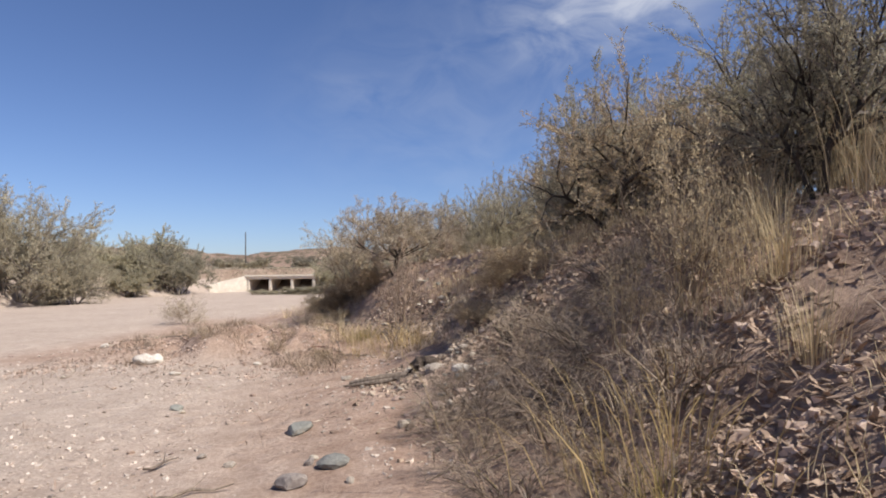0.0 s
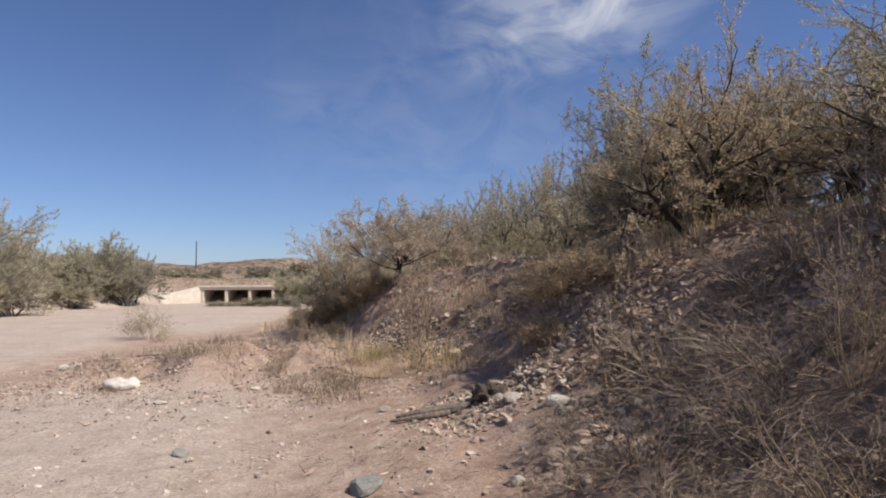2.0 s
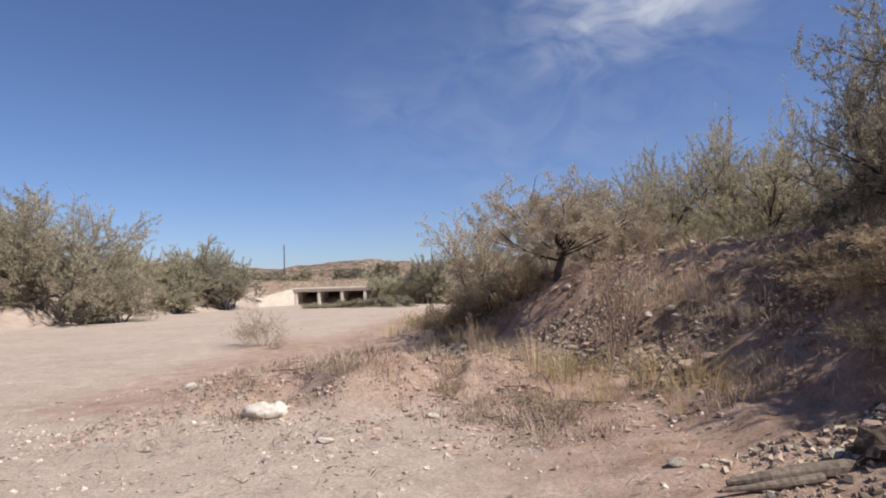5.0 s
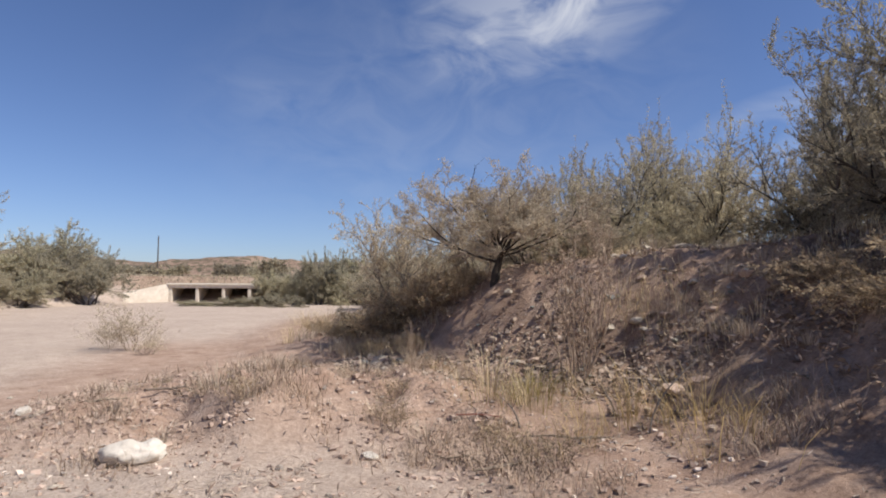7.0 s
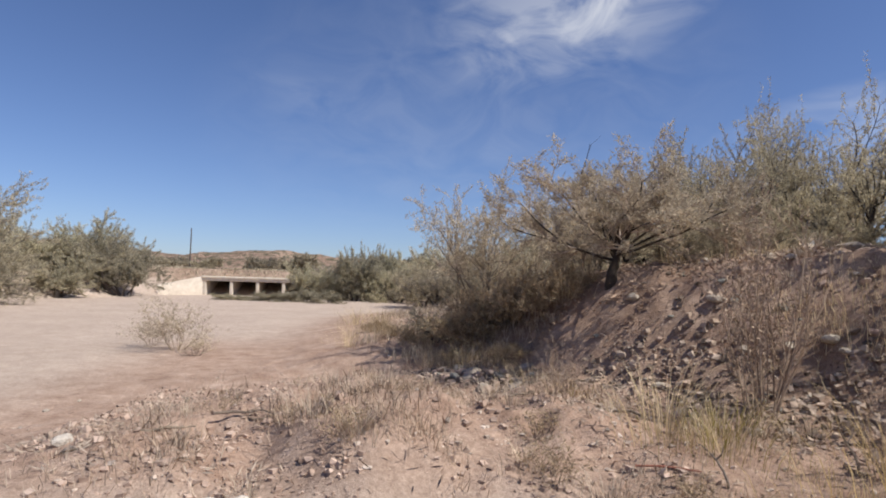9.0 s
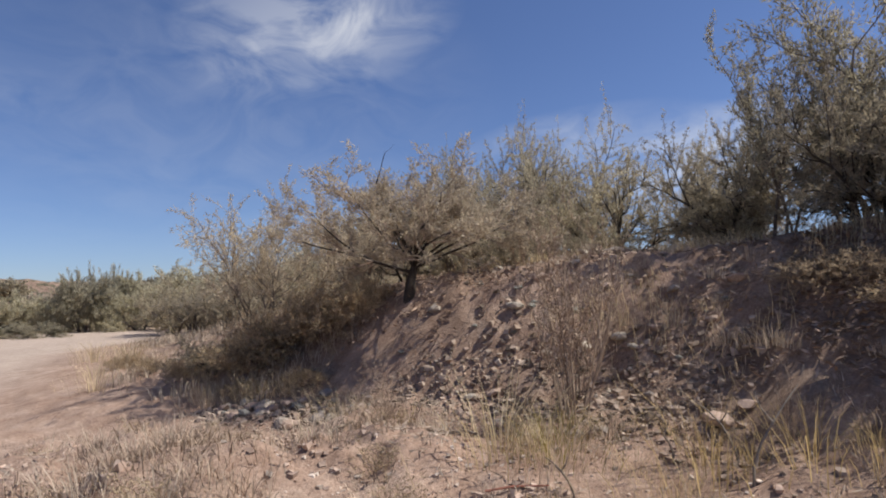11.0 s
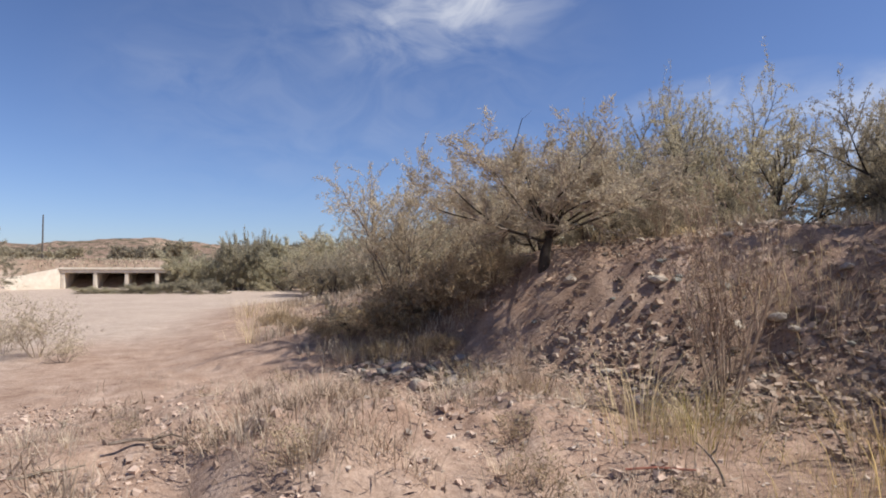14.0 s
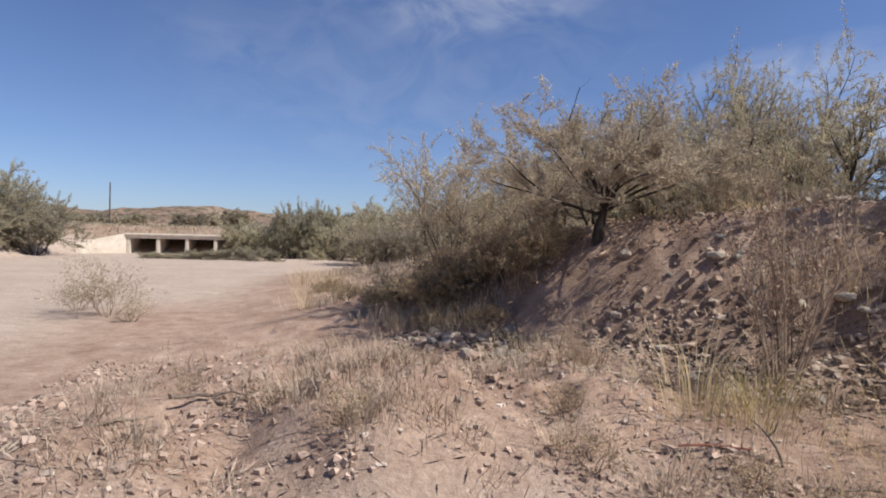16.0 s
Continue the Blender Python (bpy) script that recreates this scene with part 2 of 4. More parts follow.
def fbm(x, y, scale, octaves, seed=0):
    total, amp = 0, 1.0
    for k in range(octaves):
        total = total + amp * value_noise(x * scale * 2 ** k, y * scale * 2 ** k, seed + k)
        amp *= 0.5
    return total


# ---- ground ----
# the bank beside the wash: foot line, crest line and crest height along y
BANK_Y = (-30, 0, 2.5, 5, 7, 9, 11, 12.7, 14, 15.5, 16.5, 18, 25, 33, 42, 60)
BANK_FOOT = (1.5, 0.9, 0.45, -0.1, -0.5, -1.0, -1.1, -1.0, -1.9, -3.0, -3.7, -4.9, -5.3, -4.6, 1.0, 22)
BANK_CREST = (5.4, 4.0, 3.6, 3.2, 2.8, 2.5, 2.2, 1.8, 0.1, -0.8, -1.3, -1.5, -0.8, 0.5, 6.0, 30)
BANK_HIGH = (2.0, 2.1, 2.2, 2.2, 2.2, 2.28, 2.3, 2.1, 2.0, 1.85, 1.75, 1.65, 1.2, 1.1, 1.0, 1.2)


def smooth_line(y, values):
    return sum(np.interp(y + d, BANK_Y, values) for d in (-0.8, -0.4, 0, 0.4, 0.8)) / 5


def step01(v, a, b):
    s = np.clip((v - a) / (b - a), 0, 1)
    return s * s * (3 - 2 * s)


def bank_share(x, y):
    foot, crest = smooth_line(y, BANK_FOOT), smooth_line(y, BANK_CREST)
    return (x - foot) / (crest - foot)


def left_share(x, y):
    """How far up the low sandy bank across the wash."""
    edge = np.interp(y, (-50, 5, 20, 34, 44, 52, 58, 75), (-17, -20, -23, -24.5, -25, -22.5, -22, -24)) + 1.6 * value_noise(x * 0, y * 0.22, 61)
    return step01(-x, -edge, -edge + 2.2)


def height(x, y):
    x, y = np.asarray(x, float), np.asarray(y, float)
    near = np.exp(-((x + 2) ** 2 + (y - 9) ** 2) / 900)
    z = 0.06 * fbm(x, y, 0.35, 3, 3) + near * (0.03 * fbm(x, y, 1.7, 3, 11) + 0.022 * fbm(x, y, 6, 3, 17))
    s = bank_share(x, y)
    t = np.clip(s, 0, 1)
    prof = 0.65 * t + 0.35 * t * t * (3 - 2 * t)
    high = smooth_line(y, BANK_HIGH)
    over = np.clip(s - 1, 0, 12)
    bank = high * (prof + 0.10 * np.minimum(over, 1.0)) * (1 - 0.22 * step01(over, 1.2, 4))
    rough = step01(s, 0.02, 0.2)
    bank = bank + rough * near * (0.16 * fbm(x, y, 0.9, 3, 23) + 0.10 * fbm(x, y, 3.5, 3, 29))
    z = z + bank + 0.18 * step01(s, -0.5, 0.02) * (1 - step01(s, 0.0, 0.3)) * (y < 60)
    # low eroded berm of soil between the wash and the bank
    berm = step01(x, -8.2, -5.2) * (1 - step01(s, -0.1, 0.5)) * step01(y, 10.9 + 0.5 * value_noise(x * 1.3, y * 0, 41), 12.3 + 0.5 * value_noise(x * 1.3, y * 0, 41)) * (1 - 0.8 * step01(y, 13.4, 15.4)) * (1 - step01(y, 18, 27))
    berm = berm * (1 - 0.6 * step01(x, -2.8, -1.6))
    z = z + berm * (0.40 + 0.42 * fbm(x, y, 1.1, 3, 31) + 0.10 * fbm(x, y, 4.5, 3, 37))
    z = z + left_share(x, y) * (1.15 + 0.5 * fbm(x, y, 0.3, 3, 43))
    # road embankment behind the bridge and rising land beyond
    road = step01(y, 61.5, 66) * 2.3 * (1 - 0.0 * x)
    z = z + road * (1 - left_share(x, y) * 0.5)
    return z + np.clip(y - 90, 0, 400) * 0.012


def at(x, y):
    return float(height(np.array([x]), np.array([y]))[0])


def spaced(lo, hi, near_lo, near_hi, step, growth):
    mid = list(np.arange(near_lo, near_hi, step))
    up, s = [mid[-1]], step
    while up[-1] < hi:
        s *= growth
        up.append(up[-1] + s)
    down, s = [mid[0]], step
    while down[-1] > lo:
        s *= growth
        down.append(down[-1] - s)
    return np.array(down[:0:-1] + mid + up[1:])


gx = spaced(-2500, 2500, -9, 3.6, 0.06, 1.07)
gy = spaced(-800, 4000, 1.5, 18, 0.06, 1.05)
GX, GY = np.meshgrid(gx, gy)
GZ = height(GX.ravel(), GY.ravel())
nx, ny = len(gx), len(gy)
idx = np.arange(nx * ny).reshape(ny, nx)
faces = np.stack([idx[:-1, :-1], idx[:-1, 1:], idx[1:, 1:], idx[1:, :-1]], -1).reshape(-1, 4)
ground = mesh_object("ground", np.stack([GX.ravel(), GY.ravel(), GZ], 1), faces, EARTH, smooth=True)
tagged(ground, "pinkish tan desert soil with pale sandy wash and stony bank", "ground", kind="structure")
S = bank_share(GX.ravel(), GY.ravel())
bermy = step01(GX.ravel(), -10.2, -7.8) * step01(GY.ravel(), 10.8, 12.2)
sandy = (1 - step01(S, -0.7, 0.0)) * (1 - 0.9 * bermy * (1 - step01(GY.ravel(), 20, 25)))
sandy = np.maximum(sandy, left_share(GX.ravel(), GY.ravel()) * 0.8)
sandy = sandy * (1 - 0.45 * step01(GX.ravel(), -4.5, -1.5))
a = ground.data.attributes.new("soil_sand", "FLOAT", "POINT")
a.data.foreach_set("value", sandy.astype(np.float32))
a = ground.data.attributes.new("soil_bank", "FLOAT", "POINT")
patch = np.clip(0.55 + 0.9 * fbm(GX.ravel(), GY.ravel(), 0.7, 3, 51), 0, 1)
a.data.foreach_set("value", (step01(S, 0.0, 0.35) * patch * (GY.ravel() < 60) + (GY.ravel() > 63) * (0.5 + 0.5 * patch)).astype(np.float32))


# ---- plants: growing ----
def branch_lines(rng, stems, levels, up, spread, wiggle, kids, shrink, nodes=4, start=0.35):
    """Branching polylines of (points, radii): each stem bends, and carries shorter limbs."""
    lines, tips = [], []

    def limb(p, d, length, r, level):
        pts, rad = [p], [r]
        steps = nodes if level < 2 else max(2, nodes - level + 1)
        for k in range(steps):
            d = (d + Vector((rng.gauss(0, wiggle), rng.gauss(0, wiggle), rng.gauss(0, wiggle) + up * (0.12 if level < 2 else 0.08)))).normalized()
            p = p + d * (length / steps)
            pts.append(p)
            rad.append(r * (1 - 0.62 * (k + 1) / steps))
            if level < levels and (k + 1) / steps >= (start if level == 0 else 0.2):
                for _ in range(kids[level]):
                    side = Vector((rng.gauss(0, 1), rng.gauss(0, 1), rng.gauss(0, 0.75))).normalized()
                    side = (side - d * side.dot(d)).normalized()
                    a = rng.uniform(0.45, 1.05)
                    nd = (d * math.cos(a) + side * math.sin(a)).normalized()
                    limb(p, nd, length * shrink * rng.uniform(0.7, 1.15), rad[-1] * 0.72, level + 1)
            if level >= levels - 1:
                tips.append((p, d))
        lines.append((pts, rad, level))

    for (p, d, length, r) in stems:
        limb(Vector(p), Vector(d).normalized(), length, r, 0)
    return lines, tips


def tubes(lines, keep=99, sides=(5, 4, 3, 3, 3, 3)):
    verts, faces = [], []
    for pts, rad, level in lines:
        if level > keep:
            continue
        k = sides[level]
        base = len(verts)
        for i, (p, r) in enumerate(zip(pts, rad)):
            d = (pts[min(i + 1, len(pts) - 1)] - pts[max(i - 1, 0)]).normalized()
            u = d.cross(Vector((0.31, 0.87, 0.39))).normalized()
            v = d.cross(u)
            for j in range(k):
                a = 2 * math.pi * j / k
                verts.append(p + (u * math.cos(a) + v * math.sin(a)) * r)
        for i in range(len(pts) - 1):
            for j in range(k):
                faces.append((base + i * k + j, base + i * k + (j + 1) % k, base + (i + 1) * k + (j + 1) % k, base + (i + 1) * k + j))
    return verts, faces


def leaf_sleeves(rs, lines, level, per_metre, length, width, fluff=0.012, bare=0.1):
    """Small pointed leaves set thickly along the shoots from a level on, as vertex and face arrays."""
    spots, ways = [], []
    for pts, rad, lv in lines:
        if lv < level:
            continue
        p = np.array([q[:] for q in pts])
        seg = np.diff(p, axis=0)
        ln = np.linalg.norm(seg, axis=1)
        total = ln.sum()
        n = max(3, int(total * per_metre * rs.uniform(0.55, 1.3)))
        u = rs.uniform(bare, 1.03, n) * total
        cum = np.concatenate([[0], np.cumsum(ln)])
        k = np.clip(np.searchsorted(cum, u) - 1, 0, len(ln) - 1)
        spots.append(p[k] + seg[k] * ((u - cum[k]) / ln[k])[:, None])
        ways.append(seg[k] / ln[k][:, None])
    p, d = np.concatenate(spots), np.concatenate(ways)
    n = len(p)
    p = p + rs.normal(0, fluff, (n, 3))
    u = d * 0.75 + rs.normal(0, 0.5, (n, 3)) + np.array((0, 0, 0.12))
    u /= np.linalg.norm(u, axis=1)[:, None]
    w = np.cross(u, rs.normal(0, 1, (n, 3)))
    w /= np.linalg.norm(w, axis=1)[:, None] + 1e-9
    ln = length * rs.uniform(0.5, 1.35, (n, 1))
    wd = width * rs.uniform(0.6, 1.3, (n, 1))
    v = np.stack([p - w * wd, p + w * wd, p + u * ln], 1).reshape(-1, 3)
    return v, np.arange(3 * n).reshape(n, 3)


def fit_box(lines, tips, wide, deep, high):
    """Scales grown wood so that its crown has the given width, depth and height."""
    pts = np.array([p[:] for ln in lines for p in ln[0]])
    lo, hi = np.percentile(pts, 1, axis=0), np.percentile(pts, 99, axis=0)
    s = Vector((wide / (hi[0] - lo[0]), deep / (hi[1] - lo[1]), high / max(hi[2], 0.01)))
    lines = [([Vector((p.x * s.x, p.y * s.y, p.z * s.z)) for p in ln[0]], ln[1], ln[2]) for ln in lines]
    return lines, [(Vector((t[0].x * s.x, t[0].y * s.y, t[0].z * s.z)), t[1]) for t in tips]


def shrub(name, seed, wide, deep, high, bark, leaf, trunks=4, levels=3, kids=(2, 2, 2), spread=0.8, per=5, leaf_len=0.055, leaf_wide=0.011, fluff=0.012, nodes=4, bare=0.1, radius=0.035, up=0.5, wiggle=0.22, shrink=0.62, start=0.3, foliage_label="", twig=None):
    """A woody shrub or small tree: an Empty at its foot, with branches and foliage."""
    rng, rs = random.Random(seed), np.random.RandomState(seed)
    stems = []
    for k in range(trunks):
        a = 2 * math.pi * (k + rng.random() * 0.7) / trunks
        lean = spread * rng.uniform(0.35, 1.0) if trunks > 1 else 0.1
        stems.append(((0.05 * math.cos(a), 0.05 * math.sin(a), -0.08), (math.cos(a) * lean, math.sin(a) * lean, 1), rng.uniform(0.75, 1.1), radius * rng.uniform(0.7, 1.1)))
    lines, tips = branch_lines(rng, stems, levels, up, spread, wiggle, kids, shrink, nodes=nodes, start=start)
    lines, tips = fit_box(lines, tips, wide, deep, high)
    root = new(name)
    v, f = tubes([ln for ln in lines if twig is None or ln[2] < 2])
    mesh_object("wood", v, f, bark, root)
    if twig is not None:
        v, f = tubes([ln for ln in lines if ln[2] >= 2])
        mesh_object("twig_mass", v, f, twig, root, "fine pale twigs")
    if per:
        lv, lf = leaf_sleeves(rs, lines, levels, per, leaf_len, leaf_wide, fluff, bare)
        mesh_object("foliage", lv, lf, leaf, root, foliage_label)
    return root


def place(proto, x, y, turn, scale, label, category, group="", sink=0.05, first=False, z=None):
    sx, sy, sz = scale if isinstance(scale, tuple) else (scale,) * 3
    m = pose(x, y, (at(x, y) if z is None else z) - sink, 0, 0, turn) @ Matrix.Diagonal((sx, sy, sz, 1))
    if first:
        proto.matrix_basis = m
        ob = proto
    else:
        ob = copy_thing(proto, m)
    return tagged(ob, label, category, group)


def planting(proto, spots, label, category, group=""):
    """Puts copies of a grown plant at (x, y, turn, scale), and the first plant itself at the first spot."""
    for k, (x, y, turn, scale) in list(enumerate(spots))[1:]:
        place(proto, x, y, turn, scale, label, category, group)
    x, y, turn, scale = spots[0]
    place(proto, x, y, turn, scale, label, category, group, first=True)


# ---- bridge, road and distance ----
def box(bm, x0, x1, y0, y1, z0, z1, bevel=0.0):
    r = bmesh.ops.create_cube(bm, size=1, matrix=Matrix.Translation(((x0 + x1) / 2, (y0 + y1) / 2, (z0 + z1) / 2)) @ Matrix.Diagonal((x1 - x0, y1 - y0, z1 - z0, 1)))
    if bevel:
        bmesh.ops.bevel(bm, geom=list({e for v in r["verts"] for e in v.link_edges}), offset=bevel, segments=1, affect="EDGES")


def bridge():
    """Low concrete box culvert under the road: piers between dark bays, a slab with a lip, and a flared wing wall."""
    root = new("culvert_bridge")
    root.location = (-19.3, 60.0, 0)
    bay, bays, deep = 2.16, 6, 9.0
    for k in range(bays + 1):
        bm = bmesh.new()
        box(bm, k * bay - 0.13, k * bay + 0.13, 0.0, deep, -0.6, 1.18, 0.03)
        part("pier", bm, CONCRETE, root)
    bm = bmesh.new()
    box(bm, -0.2, bays * bay + 0.2, -0.06, deep, 1.18, 1.42, 0.03)
    part("deck_slab", bm, CONCRETE, root)
    bm = bmesh.new()
    box(bm, -0.3, bays * bay + 0.3, -0.16, 0.3, 1.425, 1.58, 0.03)
    part("kerb_lip", bm, CONCRETE, root)
    # added dark panel closes the bays' far end and stands for their shade
    bm = bmesh.new()
    box(bm, -0.1, bays * bay + 0.1, deep, deep + 0.3, -0.6, 1.5)
    part("back_wall", bm, SHADED_CONCRETE, root, "dark panel painting the shade at the culvert's far end")
    for side, x0, out in (("left", -0.14, -1), ("right", bays * bay + 0.14, 1)):
        bm = bmesh.new()
        run, fall = 2.7, 0.75
        pts = []
        for u in (0.0, 1.0):
            x, y = x0 + out * run * u, -2.6 * u
            for th in (0.0, 0.28):
                for z in (-0.6, 1.56 - fall * u):
                    pts.append(bm.verts.new((x + out * th * 0.3, y + th, z)))
        a = pts
        for q in ((0, 1, 5, 4), (2, 6, 7, 3), (1, 3, 7, 5), (0, 4, 6, 2), (4, 5, 7, 6), (0, 2, 3, 1)):
            bm.faces.new([a[i] for i in q])
        bmesh.ops.recalc_face_normals(bm, faces=bm.faces)
        part("wing_wall", bm, CONCRETE, root, "sloping pale concrete wing wall")
    tagged(root, "low pale concrete culvert bridge with dark open bays", "bridge")


bridge()


def utility_pole():
    root = new("utility_pole")
    x, y = -36.5, 112.0
    root.location = (x, y, at(x, y))
    bm = bmesh.new()
    bmesh.ops.create_cone(bm, segments=8, radius1=0.13, radius2=0.09, depth=7.4, matrix=Matrix.Translation((0, 0, 3.3)), cap_ends=True)
    part("pole", bm, POLE_WOOD, root)
    tagged(root, "tall dark wooden utility pole beside the far road", "pole")


utility_pole()


def hill(name, cx, cy, wide, deep, high, mat, seed, label, flat=0.0, turn=0):
    """A far ridge with an uneven top, as a raised mesh."""
    n, k = 90, 24
    us, vs = np.meshgrid(np.linspace(-1, 1, n), np.linspace(-1, 1, k))
    env = np.clip(1 - us ** 2, 0, 1) ** (0.8 - 0.5 * flat) * np.clip(1 - vs ** 2, 0, 1) ** 0.7
    x, y = us * wide / 2, vs * deep / 2
    z = high * env * (1 + 0.9 * fbm(us * 4 + seed, vs, 1.0, 5, seed)) - 1.0
    i = np.arange(n * k).reshape(k, n)
    f = np.stack([i[:-1, :-1], i[:-1, 1:], i[1:, 1:], i[1:, :-1]], -1).reshape(-1, 4)
    ob = mesh_object(name, np.stack([x.ravel(), y.ravel(), z.ravel()], 1), f, mat, smooth=True)
    ob.matrix_basis = pose(cx, cy, at(cx, cy) - 1, 0, 0, turn)
    tagged(ob, label, "hill", kind="structure")


hill("backdrop_hill_1", -668, 796, 620, 260, 50, FAR_HILL, 3, "long distant hill on the horizon with blue-grey haze in its colour")
hill("backdrop_hill_2", -45, 270, 230, 90, 9.0, HILL, 8, "low reddish scrub-covered mesa behind the bridge", flat=0.8)
hill("backdrop_hill_3", 120, 240, 240, 90, 9, HILL, 12, "low scrubby rise beyond the bank", flat=0.5)
hill("backdrop_hill_4", -190, 300, 300, 90, 13, HILL, 15, "low scrubby rise across the wash", flat=0.5)

# ---- trees and shrubs of the bank ----
# the gnarled tree on the nose of the bank
def nose_tree():
    rng, rs = random.Random(4), np.random.RandomState(4)
    stems = [((0, 0, -0.1), (0.05, 0.0, 1), 0.85, 0.105)]
    trunk, _ = branch_lines(rng, stems, 0, 0.2, 0.1, 0.1, (0,), 0.6, nodes=4)
    top = trunk[0][0][-1]
    limbs = []
    for az, el, ln in ((176, 14, 1.8), (150, 30, 1.6), (120, 36, 1.4), (92, 26, 1.5), (60, 38, 1.4), (32, 24, 1.6), (4, 12, 1.7), (336, 30, 1.5), (300, 32, 1.4), (268, 24, 1.45), (236, 34, 1.4), (206, 26, 1.6), (165, 54, 1.15), (20, 54, 1.15), (255, 58, 1.1), (95, 62, 1.1)):
        a, e = radians(az), radians(el)
        limbs.append((top * rng.uniform(0.62, 1.0), (math.cos(a) * math.cos(e), math.sin(a) * math.cos(e), math.sin(e)), ln * rng.uniform(0.9, 1.1), 0.048))
    lines, tips = branch_lines(rng, limbs, 2, 0.6, 0.5, 0.17, (2, 2), 0.4, nodes=6, start=0.3)
    lines, _ = fit_box(trunk + lines, tips, 3.1, 2.8, 1.92)
    root = new("mesquite_tree")
    v, f = tubes(lines[:1], sides=(9, 5, 4, 3, 3, 3))
    mesh_object("trunk", v, f, DARK_BARK, root, smooth=True)
    v, f = tubes([(p, [r * 0.45 for r in rad], lv) for p, rad, lv in lines[1:] if lv == 0])
    mesh_object("wood", v, f, DARK_BARK, root)
    v, f = tubes([(p, [r * 0.5 for r in rad], lv) for p, rad, lv in lines[1:] if lv >= 1])
    mesh_object("twig_mass", v, f, PALE_TWIG, root, "fine pale twigs")
    lv, lf = leaf_sleeves(rs, lines, 2, 140, 0.055, 0.0075, 0.024)
    mesh_object("foliage", lv, lf, TAN_LEAF, root, "tan-olive dry leaves")
    # bare leader that sticks out of the crown
    v, f = tubes(branch_lines(rng, [((-0.45, 0.0, 1.65), (0.3, 0, 1), 0.45, 0.009)], 1, 0.3, 0.2, 0.18, (1,), 0.35, nodes=4, start=0.7)[0], sides=(4, 3, 3))
    mesh_object("bare_leader", v, f, DARK_BARK, root, "bare dark twig above the crown")
    root.matrix_basis = pose(-1.28, 15.6, at(-1.28, 15.6) - 0.1)
    tagged(root, "gnarled small tree with tan dry foliage on the bank's nose", "tree")


nose_tree()

tan_shrub = shrub("tan_shrub", 11, 2.6, 2.4, 2.3, BARK, TAN_LEAF, trunks=8, levels=2, nodes=5, kids=(2, 2), per=95, spread=0.85, start=0.45, leaf_len=0.055, leaf_wide=0.0075, fluff=0.02, radius=0.025, twig=PALE_TWIG, wiggle=0.16, up=0.5)
planting(tan_shrub, [(-2.75, 17.9, 20, (0.92, 0.92, 1.02)), (-0.9, 18.6, 100, (0.8, 0.8, 0.8)), (0.4, 21.0, 10, 1.0)],
         "spreading dry tan-olive shrub on the stony bank", "shrub", "shrubs on the bank")

open_tree = shrub("olive_tree", 23, 2.7, 2.6, 3.3, DARK_BARK, OLIVE_LEAF, trunks=5, levels=2, nodes=5, kids=(2, 2), per=115, spread=0.7, radius=0.06, leaf_wide=0.0085, leaf_len=0.06, fluff=0.022, up=0.55, start=0.35, wiggle=0.27, twig=GREY_TWIG)
planting(open_tree, [(2.5, 19.6, 0, (1.0, 1.0, 1.1)), (3.2, 17.9, 80, (0.85, 0.85, 0.95)), (0.6, 19.4, 10, (0.8, 0.8, 0.85)), (1.7, 17.6, 330, (0.8, 0.8, 0.75)), (4.3, 18.5, 250, (1.0, 1.0, 1.0)), (4.6, 14.9, 300, (0.8, 0.8, 0.8)), (6.4, 16.6, 30, 1.0), (5.6, 12.2, 130, (1.0, 1.0, 0.95)), (6.6, 9.6, 60, 1.0), (5.9, 21.5, 60, 1.15)],
         "open olive-leaved small tree on the bank's crest", "tree", "trees on the bank's crest")
round_tree = shrub("rounded_tree", 27, 2.5, 2.4, 2.1, DARK_BARK, OLIVE_LEAF, trunks=4, levels=2, nodes=5, kids=(2, 2), per=140, spread=0.9, radius=0.055, leaf_wide=0.0085, leaf_len=0.058, fluff=0.022, up=0.35, start=0.35, wiggle=0.24, twig=GREY_TWIG)
planting(round_tree, [(2.9, 16.0, 40, (0.95, 0.95, 1.0)), (1.5, 18.4, 190, (0.9, 0.9, 1.0)), (3.6, 14.1, 120, (0.85, 0.85, 0.95)), (4.4, 12.6, 300, (1.0, 1.0, 1.1)), (3.7, 10.6, 10, (0.9, 0.9, 0.9)), (2.9, 11.4, 75, (0.95, 0.95, 1.0)), (3.1, 10.4, 220, (0.95, 0.95, 1.0)), (2.65, 11.7, 160, (0.7, 0.7, 0.85)), (2.65, 10.5, 30, (0.65, 0.65, 0.85))],
         "rounded olive-leaved small tree with dark crooked limbs", "tree", "trees on the bank's crest")

spire = shrub("spiry_tree", 31, 1.5, 1.5, 2.6, BARK, GREEN_LEAF, trunks=2, levels=2, nodes=7, kids=(2, 2), per=130, twig=GREY_TWIG, fluff=0.022, leaf_wide=0.008, spread=0.4, radius=0.028, up=0.5, shrink=0.42, start=0.3, leaf_len=0.06, wiggle=0.14)
planting(spire, [(2.95, 13.0, 0, (0.95, 0.95, 1.13)), (3.25, 12.0, 90, (1.2, 1.2, 1.3)), (4.2, 10.9, 200, (1.25, 1.25, 0.95)), (4.8, 9.4, 20, (1.3, 1.3, 0.95)), (3.9, 13.4, 20, (0.9, 0.9, 0.8))],
         "upright dusty-green small tree on the bank's crest", "tree", "trees on the bank's crest")

